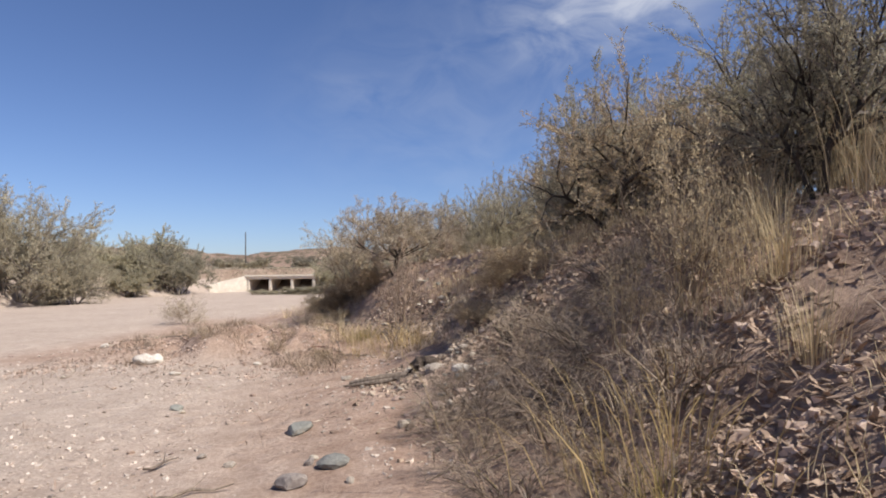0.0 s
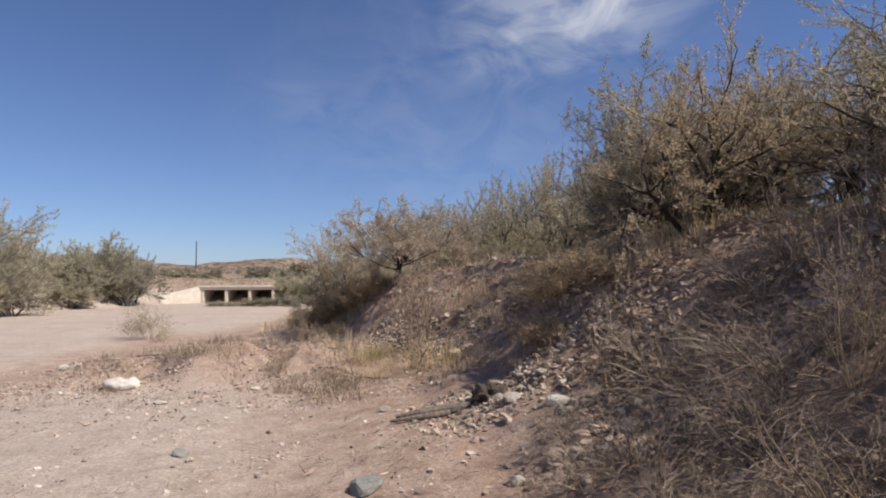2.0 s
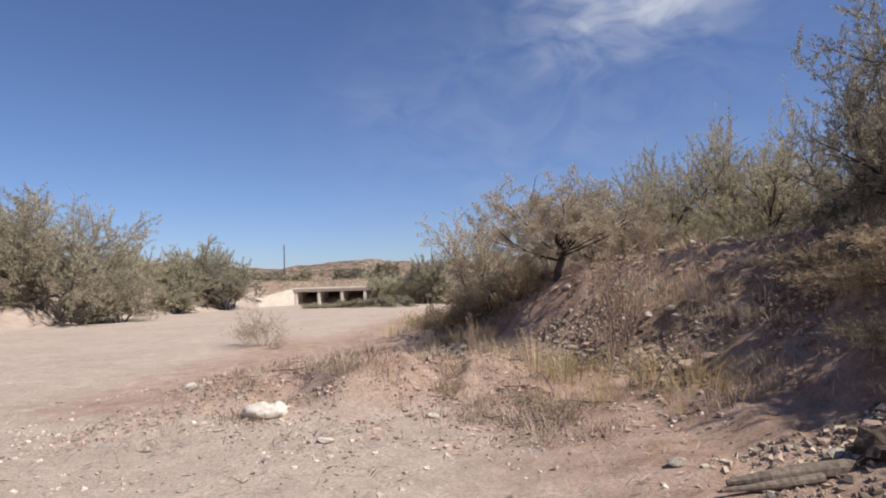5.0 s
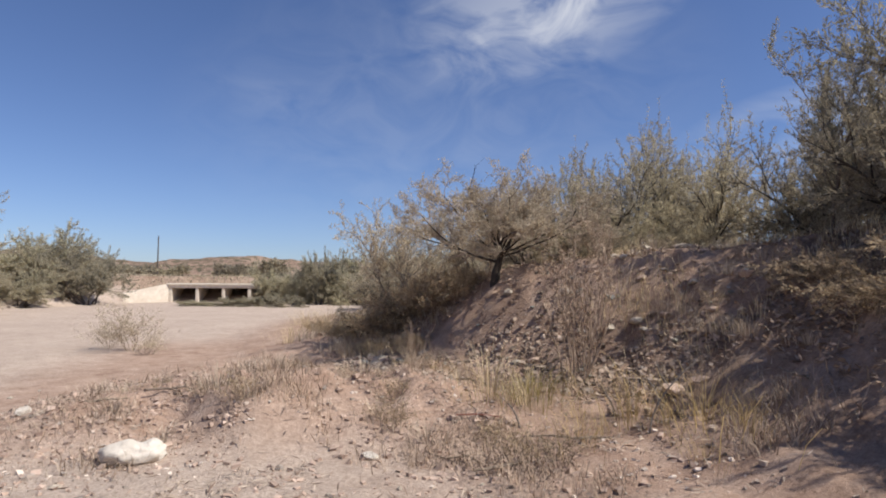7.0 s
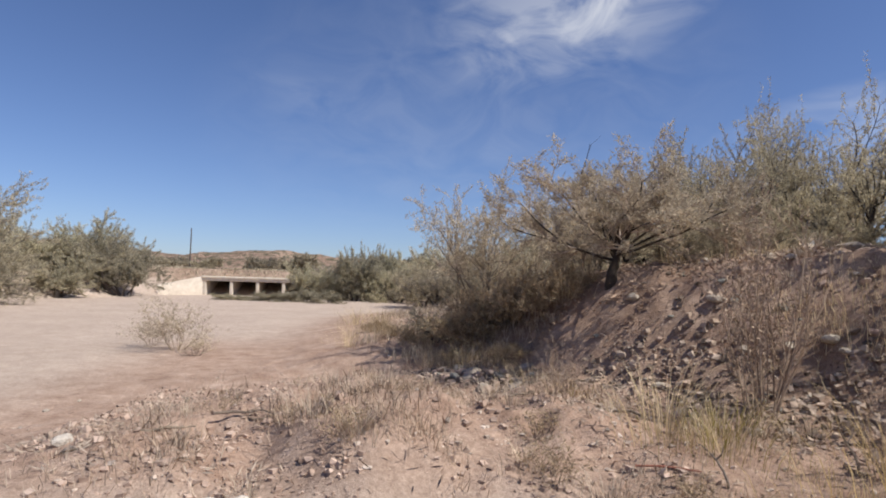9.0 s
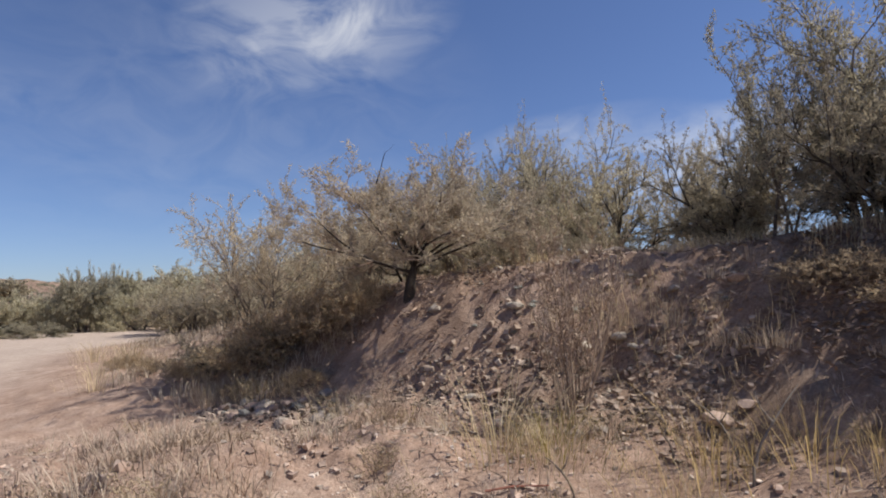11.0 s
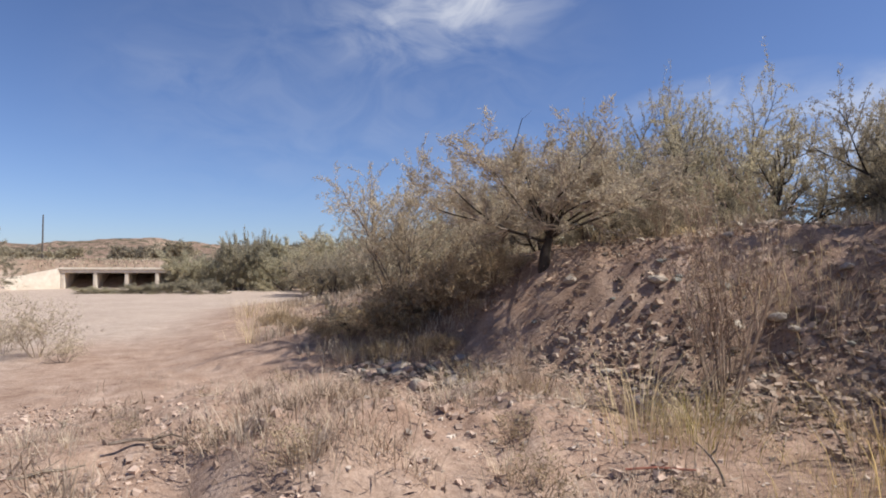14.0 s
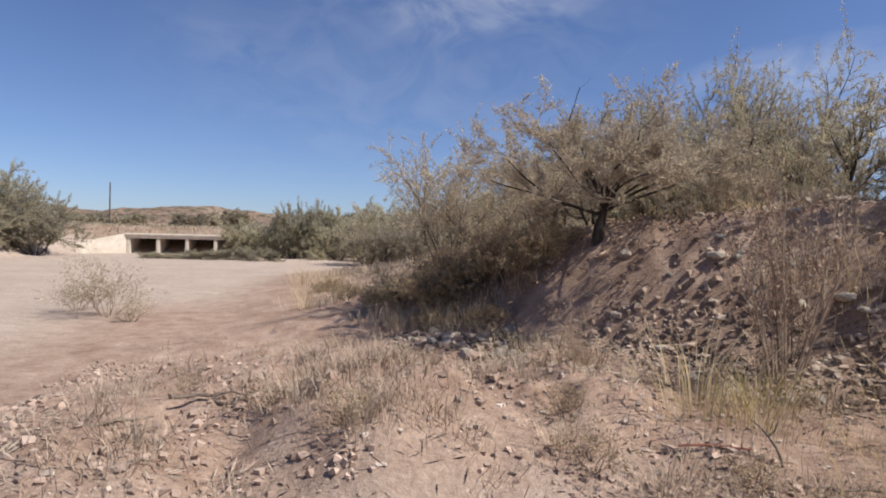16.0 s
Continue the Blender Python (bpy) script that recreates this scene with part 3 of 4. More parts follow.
low_shrub = shrub("crest_shrub", 37, 1.9, 1.8, 1.25, BARK, OLIVE_LEAF, trunks=8, levels=2, nodes=4, kids=(2, 2), per=160, leaf_len=0.055, leaf_wide=0.008, fluff=0.02, spread=1.0, twig=GREY_TWIG)
planting(low_shrub, [(2.3, 15.6, 0, 0.6), (1.6, 16.7, 60, 0.7), (0.3, 16.9, 150, (0.8, 0.8, 0.8)), (3.6, 14.0, 300, 0.8), (0.7, 15.9, 300, 0.5), (-2.75, 17.2, 20, (0.5, 0.5, 0.4)), (-3.5, 17.9, 110, (0.6, 0.6, 0.5)), (-2.0, 26, 70, 1.0), (-2.4, 30, 70, 1.2), (-1, 29, 170, 1.4), (2, 27, 20, 1.7), (-2.5, 34, 20, 1.6)],
         "low dense olive shrub on the bank's crest", "shrub", "shrubs on the bank")

brown_tree = shrub("brown_leaved_tree", 41, 2.6, 2.4, 2.3, DARK_BARK, BROWN_LEAF, trunks=3, levels=2, nodes=6, kids=(2, 2), per=105, spread=0.55, radius=0.06, leaf_len=0.055, leaf_wide=0.008, fluff=0.022, up=0.35, start=0.45, wiggle=0.2, foliage_label="brown and olive dry leaves", twig=GREY_TWIG)
planting(brown_tree, [(2.6, 9.0, 0, (0.9, 0.9, 0.86)), (3.9, 7.5, 120, (0.9, 0.9, 0.8)), (3.5, 10.0, 60, (0.9, 0.9, 0.95)), (3.6, 8.6, 160, (0.95, 0.95, 0.95)), (4.6, 8.6, 10, (1.1, 1.1, 1.0))],
         "small tree with brown dried leaves on the crest", "tree", "trees on the bank's crest")

grey_tree = shrub("grey_branched_tree", 47, 3.0, 2.8, 3.0, DARK_BARK, GREEN_LEAF, trunks=4, levels=2, nodes=5, kids=(2, 2), per=130, spread=0.6, radius=0.055, leaf_len=0.055, leaf_wide=0.008, fluff=0.022, up=0.4, start=0.35, twig=GREY_TWIG)
planting(grey_tree, [(3.2, 5.0, 40, (0.58, 0.58, 0.85)), (3.5, 5.9, 140, (0.7, 0.7, 0.75)), (4.6, 6.6, 0, (0.85, 0.85, 0.8)), (5.6, 7.6, 100, 0.9), (5.4, 5.0, 300, (1.0, 1.0, 1.15)), (6.8, 6.2, 200, 1.0)],
         "sparse dark-branched tree with dusty green leaves", "tree", "trees on the bank's crest")

# dead brushwood on the slope beside the first steps
brush = shrub("dead_brush", 53, 1.7, 1.6, 0.8, TWIG, TWIG, trunks=14, levels=3, kids=(1, 2, 1), per=0, twig=TWIG, spread=1.5, radius=0.011, up=-0.1, wiggle=0.3, shrink=0.6, start=0.2)
planting(brush, [(0.75, 4.3, 0, 1.0), (0.35, 5.3, 80, (0.9, 0.9, 0.85)), (1.25, 5.2, 160, 1.0), (1.5, 3.9, 250, 1.0), (0.9, 6.4, 310, (0.9, 0.9, 0.9)), (1.9, 4.8, 40, (1.1, 1.1, 1.2)), (1.8, 6.3, 120, 1.0), (1.1, 3.2, 100, (0.75, 0.75, 0.7)), (0.4, 3.7, 150, (0.75, 0.75, 0.75)), (0.2, 4.6, 20, (0.7, 0.7, 0.75)), (0.75, 2.7, 270, (0.6, 0.6, 0.6)), (0.0, 5.5, 330, (0.65, 0.65, 0.7)), (0.9, 5.0, 200, (0.9, 0.9, 1.1)), (0.1, 6.3, 200, (0.55, 0.55, 0.6)), (2.5, 5.7, 70, (0.9, 0.9, 1.7)), (2.2, 6.6, 10, (0.8, 0.8, 1.2))],
         "tangled heap of dead grey brushwood on the slope", "dead brush", "dead brush on the slope")
tall_brush = shrub("tall_dead_shrub", 59, 1.3, 1.3, 1.7, STRAW, STRAW, trunks=12, levels=2, nodes=5, kids=(1, 2), per=30, spread=0.4, radius=0.009, up=0.5, wiggle=0.12, shrink=0.5, start=0.4, leaf_len=0.04, leaf_wide=0.006, bare=0.4, twig=TWIG, foliage_label="dry straw-yellow leaves")
planting(tall_brush, [(1.85, 4.6, 0, (0.6, 0.6, 0.95)), (2.0, 4.2, 100, (0.4, 0.4, 0.6)), (1.45, 4.9, 30, (0.5, 0.5, 0.6))],
         "tall straw-yellow half-dead shrub on the slope", "dead shrub", "dead shrubs on the slope")
brown_heap = shrub("brown_undergrowth", 61, 1.5, 1.4, 0.62, STALK, BROWN_LEAF, trunks=14, levels=2, kids=(2, 2), per=90, spread=1.2, radius=0.008, up=0.2, wiggle=0.25, leaf_len=0.05, leaf_wide=0.008)
planting(brown_heap, [(-2.2, 16.6, 0, (0.9, 0.9, 1.2)), (-2.8, 17.2, 100, (0.9, 0.9, 1.2)), (-1.75, 16.2, 230, (0.6, 0.6, 0.9)), (-3.1, 17.3, 80, (1.0, 1.0, 0.8)), (-1.75, 16.4, 200, (0.8, 0.8, 0.8)), (-2.6, 16.0, 300, (0.4, 0.4, 0.35)), (-3.2, 16.6, 150, (0.4, 0.4, 0.4)), (1.0, 10.3, 240, (0.8, 0.8, 0.5)), (-3.7, 18.6, 20, (0.7, 0.7, 0.6)), (-4.2, 20.5, 120, 0.5), (1.3, 9.6, 20, (1.0, 1.0, 0.7)), (1.2, 11.3, 250, (0.7, 0.7, 0.6)), (0.6, 9.0, 30, (0.7, 0.7, 0.5)), (-4.6, 22.8, 200, 0.5)],
         "brown dry undergrowth on the bank", "undergrowth", "undergrowth on the bank")

# tall dry stalks at the foot of the bank
stalks = shrub("dry_stalk_bush", 67, 1.0, 0.9, 1.45, STALK, STALK, trunks=9, levels=2, nodes=5, kids=(1, 2), per=50, twig=STALK, spread=0.4, radius=0.0095, up=0.6, wiggle=0.1, shrink=0.36, start=0.3, leaf_len=0.03, leaf_wide=0.005, bare=0.2, foliage_label="shrivelled tan seed heads")
planting(stalks, [(-0.95, 12.7, 0, (1.4, 1.3, 1.5)), (-0.75, 12.9, 120, (1.1, 1.1, 1.25)), (0.3, 15.2, 60, (0.8, 0.8, 0.9)), (0.05, 14.2, 200, (0.6, 0.6, 0.6)), (-2.95, 12.6, 90, (0.3, 0.3, 0.42)), (-2.75, 12.85, 10, (0.25, 0.25, 0.36)), (-0.95, 11.35, 150, (0.35, 0.35, 0.4)), (-0.45, 10.9, 300, (0.4, 0.4, 0.42))],
         "clump of tall bare reddish-brown dry stalks", "dry shrub", "dry stalks at the bank's foot")

# pale bush on the sand
sand_bush = shrub("pale_sand_bush", 71, 1.35, 1.2, 1.0, TWIG, TAN_LEAF, trunks=9, kids=(2, 1, 1), per=45, leaf_len=0.035, leaf_wide=0.007, spread=0.7, radius=0.008)
planting(sand_bush, [(-8.7, 20.6, 0, 1.15), (-9.5, 21.4, 90, (0.8, 0.8, 0.7)), (-8.1, 19.8, 200, (0.5, 0.5, 0.5))],
         "pale half-bare bush on the sandy wash", "bush", "bushes in the wash")

# ---- vegetation across the wash and by the bridge ----
big_bush = shrub("big_mesquite", 73, 8.0, 7.0, 6.2, BARK, DRAB_LEAF, trunks=9, levels=2, nodes=6, kids=(2, 2), per=70, twig=GREY_TWIG, spread=0.85, wiggle=0.3, radius=0.11, leaf_len=0.12, leaf_wide=0.019, fluff=0.06)
planting(big_bush, [(-24.8, 35.5, 0, (1.0, 1.0, 0.98)), (-29.5, 38.5, 90, (1.0, 1.0, 1.0)), (-22.2, 36.5, 50, (0.5, 0.5, 0.42)), (-33, 34, 90, 1.1), (-30.5, 30, 190, 1.0), (-38, 42, 30, 1.2), (-31, 22, 60, 1.0), (-34, 14, 100, 1.1), (-33, 5, 200, 1.1), (-36, -8, 100, 1.2)],
         "large dusty mesquite bush on the far bank", "bush", "bushes across the wash")
mid_bush = shrub("dusty_green_bush", 79, 5.0, 4.5, 4.0, BARK, FAR_LEAF, trunks=7, levels=2, nodes=5, kids=(2, 2), per=95, wiggle=0.28, spread=0.8, radius=0.08, leaf_len=0.12, leaf_wide=0.02, twig=GREY_TWIG, fluff=0.05)
planting(mid_bush, [(-22.3, 51.5, 0, (1.1, 1.0, 1.0)), (-25.5, 53, 100, 1.0), (-29, 54, 200, 0.95), (-33, 57, 50, 1.05), (-37, 60, 90, 1.1), (-42, 60, 20, 1.2), (-48, 62, 20, 1.3), (-24.6, 58.5, 20, 0.85), (-55, 66, 20, 1.3), (-28.5, 47.5, 20, 0.8), (-24.2, 46.5, 140, (0.75, 0.75, 0.6)), (-26.5, 44.0, 40, (0.8, 0.8, 0.65)), (-34, 49, 120, 0.9), (-42, 52, 220, 1.2)],
         "dense dusty-green bush on the sandy far bank", "bush", "bushes across the wash")
far_bush = shrub("olive_far_bush", 83, 4.6, 4.0, 2.6, BARK, FAR_LEAF, trunks=6, levels=2, nodes=5, kids=(2, 2), per=120, spread=1.0, radius=0.06, leaf_len=0.11, leaf_wide=0.02, fluff=0.05)
planting(far_bush, [(-9.5, 55, 0, (0.9, 0.9, 0.95)), (-6.5, 54, 90, (1.0, 1.0, 1.35)), (-3.2, 52, 200, (0.9, 0.9, 1.1)), (-4.6, 56, 300, (0.7, 0.7, 1.5)), (0.5, 50, 40, 1.3), (-8, 58.5, 200, 1.2), (-3, 58, 100, 1.35), (3, 55, 100, 1.5), (-0.5, 44, 20, 1.2), (3.5, 46, 160, 1.4), (3, 38, 130, 1.2), (6, 33, 20, 1.3),
                    (-14.5, 50, 0, (0.6, 0.5, 0.17)), (-12.2, 49.5, 90, (0.6, 0.6, 0.24)), (-10.2, 49, 200, (0.6, 0.6, 0.3)), (-8.3, 48.5, 300, (0.7, 0.6, 0.3))],
         "low olive scrub bush near the culvert", "bush", "bushes by the bridge")

scrub = shrub("roadside_scrub", 89, 4.4, 4.0, 1.9, BARK, DRAB_LEAF, trunks=6, levels=2, kids=(2, 2), per=45, spread=1.0, radius=0.05, leaf_len=0.22, leaf_wide=0.06, fluff=0.08)
rsc = random.Random(19)
planting(scrub, [(-24 + 7.5 * k + rsc.uniform(-3, 3), rsc.uniform(74, 84), 50 * k, rsc.uniform(0.6, 1.1)) for k in range(-5, 9)] + [(-70 + 9 * k + rsc.uniform(-4, 4), rsc.uniform(95, 125), 50 * k, rsc.uniform(1.0, 1.6)) for k in range(14)],
         "low drab desert scrub beyond the road", "bush", "scrub beyond the road")


# ---- stones ----
def stone_mesh(seed, flat=0.65, cuts=2):
    rng = random.Random(seed)
    bm = bmesh.new()
    bmesh.ops.create_icosphere(bm, subdivisions=cuts, radius=0.5)
    planes = []
    for _ in range(7):
        nrm = Vector((rng.gauss(0, 1), rng.gauss(0, 1), rng.gauss(0, 1))).normalized()
        planes.append((nrm, rng.uniform(0.27, 0.42)))
    for v in bm.verts:
        for nrm, d in planes:
            over = v.co.dot(nrm) - d
            if over > 0:
                v.co -= nrm * over
        v.co *= 1 + 0.05 * rng.uniform(-1, 1)
        v.co.z *= flat
    me = bpy.data.meshes.new("rock")
    bm.to_mesh(me)
    bm.free()
    return me


def rocks():
    rng = random.Random(9)
    meshes = []
    for k in range(12):
        me = stone_mesh(100 + k, rng.uniform(0.5, 0.85), 1 if k % 3 else 2)
        me.materials.append((STONE, PINK_STONE, STONE, PINK_STONE, STONE, DARK_STONE)[k % 6])
        meshes.append(me)
    spots = []
    # scree below the tree, stones along the berm's back, stones by the log and on the flat
    for n, (x0, x1), (y0, y1), (s0, s1) in ((125, (-1.7, 1.2), (12.2, 15.2), (0.05, 0.2)), (60, (-0.6, 0.6), (5.9, 8.6), (0.05, 0.17)), (20, (-3.4, -0.6), (3.2, 8.6), (0.05, 0.14)), (16, (-5.8, -2.2), (8.5, 11.2), (0.04, 0.11)), (8, (-9, -5), (9.5, 16), (0.05, 0.14))):
        for _ in range(n):
            spots.append((rng.uniform(x0, x1), rng.uniform(y0, y1), s0 + (s1 - s0) * rng.random() ** 2.2))
    for _ in range(48):
        u = rng.random()
        spots.append((-3.75 + 1.6 * u + rng.gauss(0, 0.15), 16.5 - 1.9 * u + rng.gauss(0, 0.2), rng.uniform(0.08, 0.24)))
    for x, y, s in spots:
        ob = new("rock", rng.choice(meshes))
        ob.matrix_basis = pose(x, y, at(x, y) + s * 0.12, rng.uniform(-20, 20), rng.uniform(-20, 20), rng.uniform(0, 360)) @ Matrix.Diagonal((s * rng.uniform(0.8, 1.5), s, s * rng.uniform(0.8, 1.1), 1))
        tagged(ob, "weathered angular stone lying on the dry soil", "rock", "loose stones")
    # single stones that stand out
    for x, y, s, mat, label in ((-1.39, 8.75, 0.16, STONE, "brownish upright stone on the sand"), (-3.33, 7.6, 0.17, DARK_STONE, "flat grey-green stone half sunk in sand"), (-0.1, 7.6, 0.21, STONE, "pale grey block of stone by the log"), (0.2, 7.0, 0.22, WHITE_STONE, "rounded pale boulder at the bank's foot"),
                                (-4.45, 10.08, 0.17, WHITE_STONE, "small pale stone on the sand"), (-3.44, 11.2, 0.15, WHITE_STONE, "small pale stone below the berm"), (-6.95, 12.5, 0.17, WHITE_STONE, "small pale stone on the sand"), (0.0, 13.0, 0.21, STONE, "flat grey slab on the scree"), (-0.55, 14.15, 0.2, STONE, "flat pale slab near the bank's top"),
                                (-1.5, 6.3, 0.30, DARK_STONE, "flat grey-green slab on the sand"), (-1.18, 4.67, 0.27, STONE, "rough grey-brown stone on the sand"), (-0.93, 5.0, 0.24, DARK_STONE, "dark flat stone beside a rough one"), (2.07, 13.0, 0.30, WHITE_STONE, "pale slab on the bank's crest"), (1.55, 14.6, 0.34, STONE, "flat pale stone on the bank's crest"), (-0.3, 11.6, 0.26, PINK_STONE, "pair of reddish stones at the bank's foot"), (-0.05, 11.5, 0.2, PINK_STONE, "pair of reddish stones at the bank's foot")):
        me = stone_mesh(int(x * 977 + y * 131) % 9973, 0.5, 2)
        me.materials.append(mat)
        ob = new("rock", me)
        ob.matrix_basis = pose(x, y, at(x, y) + s * 0.12, 8, -6, rng.uniform(0, 360)) @ Matrix.Diagonal((s * 1.25, s, s, 1))
        tagged(ob, label, "rock")
    # white lumpy rock on the sand
    bm = bmesh.new()
    bmesh.ops.create_icosphere(bm, subdivisions=4, radius=1)
    for v in bm.verts:
        n = noise.noise(v.co * 1.6) * 0.22 + noise.noise(v.co * 4.5) * 0.09
        waist = 1 - 0.28 * math.exp(-((v.co.x - 0.15) / 0.22) ** 2) * max(v.co.z + 0.2, 0)
        v.co *= 1 + n
        v.co = Vector((v.co.x * 0.27, v.co.y * 0.16, max(v.co.z, -0.5) * 0.125 * waist))
    me = bpy.data.meshes.new("white_rock")
    bm.to_mesh(me)
    bm.free()
    me.materials.append(WHITE_STONE)
    me.shade_smooth()
    ob = new("white_rock", me)
    ob.matrix_basis = pose(-5.42, 11.2, at(-5.42, 11.2) + 0.06, 0, 0, 12)
    tagged(ob, "large lumpy white rock lying on the sand", "rock")


rocks()


def scattered(name, count, sampler, build, mat, label, category, seed):
    """One object of loose small stuff on the ground."""
    rs = np.random.RandomState(seed)
    x, y, size = sampler(rs, count)
    v, f = build(rs, x, y, height(x, y), size)
    ob = mesh_object(name, v, f, mat)
    return tagged(ob, label, category, kind="stuff")


def pebble_build(rs, x, y, z, size):
    """Small blocky stones with broken corners."""
    n = len(x)
    corner = np.array([(i, j, k) for k in (-0.55, 0.55) for j in (-0.8, 0.8) for i in (-0.8, 0.8)])
    quad = np.array([(0, 2, 3, 1), (4, 5, 7, 6), (0, 1, 5, 4), (1, 3, 7, 5), (3, 2, 6, 7), (2, 0, 4, 6)])
    c = corner[None] * rs.uniform(0.55, 1.15, (n, 1, 3)) * rs.uniform(0.6, 1.1, (n, 8, 1))
    c = (c + rs.normal(0, 0.13, (n, 8, 3))) * size[:, None, None]
    tilt, a = rs.normal(0, 0.45, n)[:, None], rs.uniform(0, 6.28, n)[:, None]
    cx = c[..., 0] * np.cos(tilt) - c[..., 2] * np.sin(tilt)
    cz = c[..., 0] * np.sin(tilt) + c[..., 2] * np.cos(tilt)
    rx = cx * np.cos(a) - c[..., 1] * np.sin(a)
    ry = cx * np.sin(a) + c[..., 1] * np.cos(a)
    v = np.stack([rx + x[:, None], ry + y[:, None], cz + z[:, None] + size[:, None] * 0.12], -1).reshape(-1, 3)
    f = (quad[None] + 8 * np.arange(n)[:, None, None]).reshape(-1, 4)
    return v, f


def blade_build(tall, lean, wide):
    def build(rs, x, y, z, size):
        """Narrow bent blades, each of two joined pieces."""
        n = len(x)
        a = rs.uniform(0, 6.28, n)
        h = tall * size
        d = np.stack([np.cos(a), np.sin(a)], 1) * (lean * h * rs.uniform(0.2, 1.3, n))[:, None]
        w = np.stack([-np.sin(a), np.cos(a)], 1) * (wide * rs.uniform(0.6, 1.3, n))[:, None]
        base = np.stack([x, y], 1)
        p = [np.column_stack([base - w, z - 0.01]), np.column_stack([base + w, z - 0.01]), np.column_stack([base + d * 0.4 + w * 0.7, z + h * 0.62]), np.column_stack([base + d * 0.4 - w * 0.7, z + h * 0.62]), np.column_stack([base + d, z + h * rs.uniform(0.75, 1.0, n)])]
        v = np.stack(p, 1).reshape(-1, 3)
        k = 5 * np.arange(n)
        f = [(i, i + 1, i + 2, i + 3) for i in k] + [(i + 3, i + 2, i + 4) for i in k]
        return v, f
    return build


def flat_build(long, wide):
    def build(rs, x, y, z, size):
        """Curled leaves and straws lying on the ground."""
        n = len(x)
        a, tilt = rs.uniform(0, 6.28, n), rs.normal(0, 0.35, n)
        u = np.stack([np.cos(a) * np.cos(tilt), np.sin(a) * np.cos(tilt), np.sin(tilt)], 1) * (long * size)[:, None]
        w = np.stack([-np.sin(a), np.cos(a), rs.normal(0, 0.5, n)], 1) * (wide * size)[:, None]
        p = np.stack([x, y, z + 0.012 + np.abs(u[:, 2]) * 0.5], 1)
        v = np.stack([p - u * 0.5, p + w * 0.5, p + u * 0.5, p - w * 0.5], 1).reshape(-1, 3)
        return v, np.arange(4 * n).reshape(n, 4)
    return build


def in_patches(x0, x1, y0, y1, keep, size0=0.6, size1=1.4, skew=1.0):
    """Random spots in a stretch of the plan, thinned by a density of x and y."""
    def sampler(rs, n):
        x, y = rs.uniform(x0, x1, n), rs.uniform(y0, y1, n)
        k = rs.uniform(0, 1, n) < keep(x, y)
        x, y = x[k], y[k]
        return x, y, size0 + (size1 - size0) * rs.uniform(0, 1, len(x)) ** skew
    return sampler


def clumpy(x, y, scale, seed, floor=0.0, gain=2.5):
    return np.clip(floor + gain * fbm(x, y, scale, 3, seed), 0, 1)


def on_bank(x, y, a=0.0, b=0.3):
    return step01(bank_share(x, y), a, b)


scattered("gravel", 32000, in_patches(-1.9, 2.6, 5.5, 17, lambda x, y: on_bank(x, y, -0.05, 0.2) * (1 - 0.6 * on_bank(x, y, 0.7, 1.1)) * (1 - 0.85 * on_bank(x, y, 0.4, 0.75) * (y < 12)) * (1 - 0.75 * (y > 8.6) * (y < 11)) * clumpy(x, y, 0.9, 71, 0.5), 0.010, 0.062, 3.0), pebble_build, GRAVEL, "loose grey and pink gravel strewn down the bank", "gravel", 1)
scattered("gravel", 26000, in_patches(-8.5, 1.0, 1.2, 14, lambda x, y: (1 - on_bank(x, y, -0.1, 0.2)) * clumpy(x, y, 0.8, 73, 0.22), 0.005, 0.034, 4.5), pebble_build, PALE_GRAVEL, "scattered small stones on the sandy wash", "gravel", 2)
scattered("gravel", 9000, in_patches(-1.2, 2.2, 4.8, 8.8, lambda x, y: on_bank(x, y, -0.25, 0.1) * (1 - on_bank(x, y, 0.3, 0.6)) * clumpy(x, y, 1.2, 75, 0.45), 0.008, 0.05, 2.4), pebble_build, GRAVEL, "grey rubble beside the fallen log", "gravel", 13)
scattered("gravel", 5000, in_patches(-4.2, -1.6, 14.4, 16.6, lambda x, y: np.exp(-((bank_share(x, y) - 0.02) / 0.12) ** 2), 0.015, 0.065, 2.0), pebble_build, GRAVEL, "pale rubble along the foot of the bank", "gravel", 3)
scattered("short_dry_grass", 13000, in_patches(-8.5, 0.5, 8.6, 17.5, lambda x, y: (1 - on_bank(x, y, 0.3, 0.7)) * step01(x, -7.8, -6) * step01(y, 8.8, 11.5) * clumpy(x, y, 1.1, 81, 0.02, 2.8), 0.4, 1.5, 1.5), blade_build(0.12, 1.4, 0.0028), GREY_GRASS, "thin bleached dry grass on the berm", "grass", 4)
CLOD = simple_material("pinkish_clod", (0.34, 0.235, 0.18), (0.55, 0.42, 0.34), 3, island=True, jitter=0.2)
scattered("dirt_clods", 16000, in_patches(-7.5, -0.8, 9.5, 16.2, lambda x, y: step01(y, 9.5, 11.8) * (1 - on_bank(x, y, 0.1, 0.4)) * clumpy(x, y, 1.4, 99, 0.25, 2.4), 0.008, 0.045, 2.6), pebble_build, CLOD, "crumbly pinkish clods of dry earth on the berm", "clods", 31)
scattered("dirt_clods", 9000, in_patches(0.9, 3.8, 1.6, 6.4, lambda x, y: on_bank(x, y, 0.2, 0.4) * clumpy(x, y, 1.4, 101, 0.3, 2.4), 0.008, 0.05, 2.4), pebble_build, CLOD, "crumbly brown clods of earth on the sunny slope", "clods", 32)
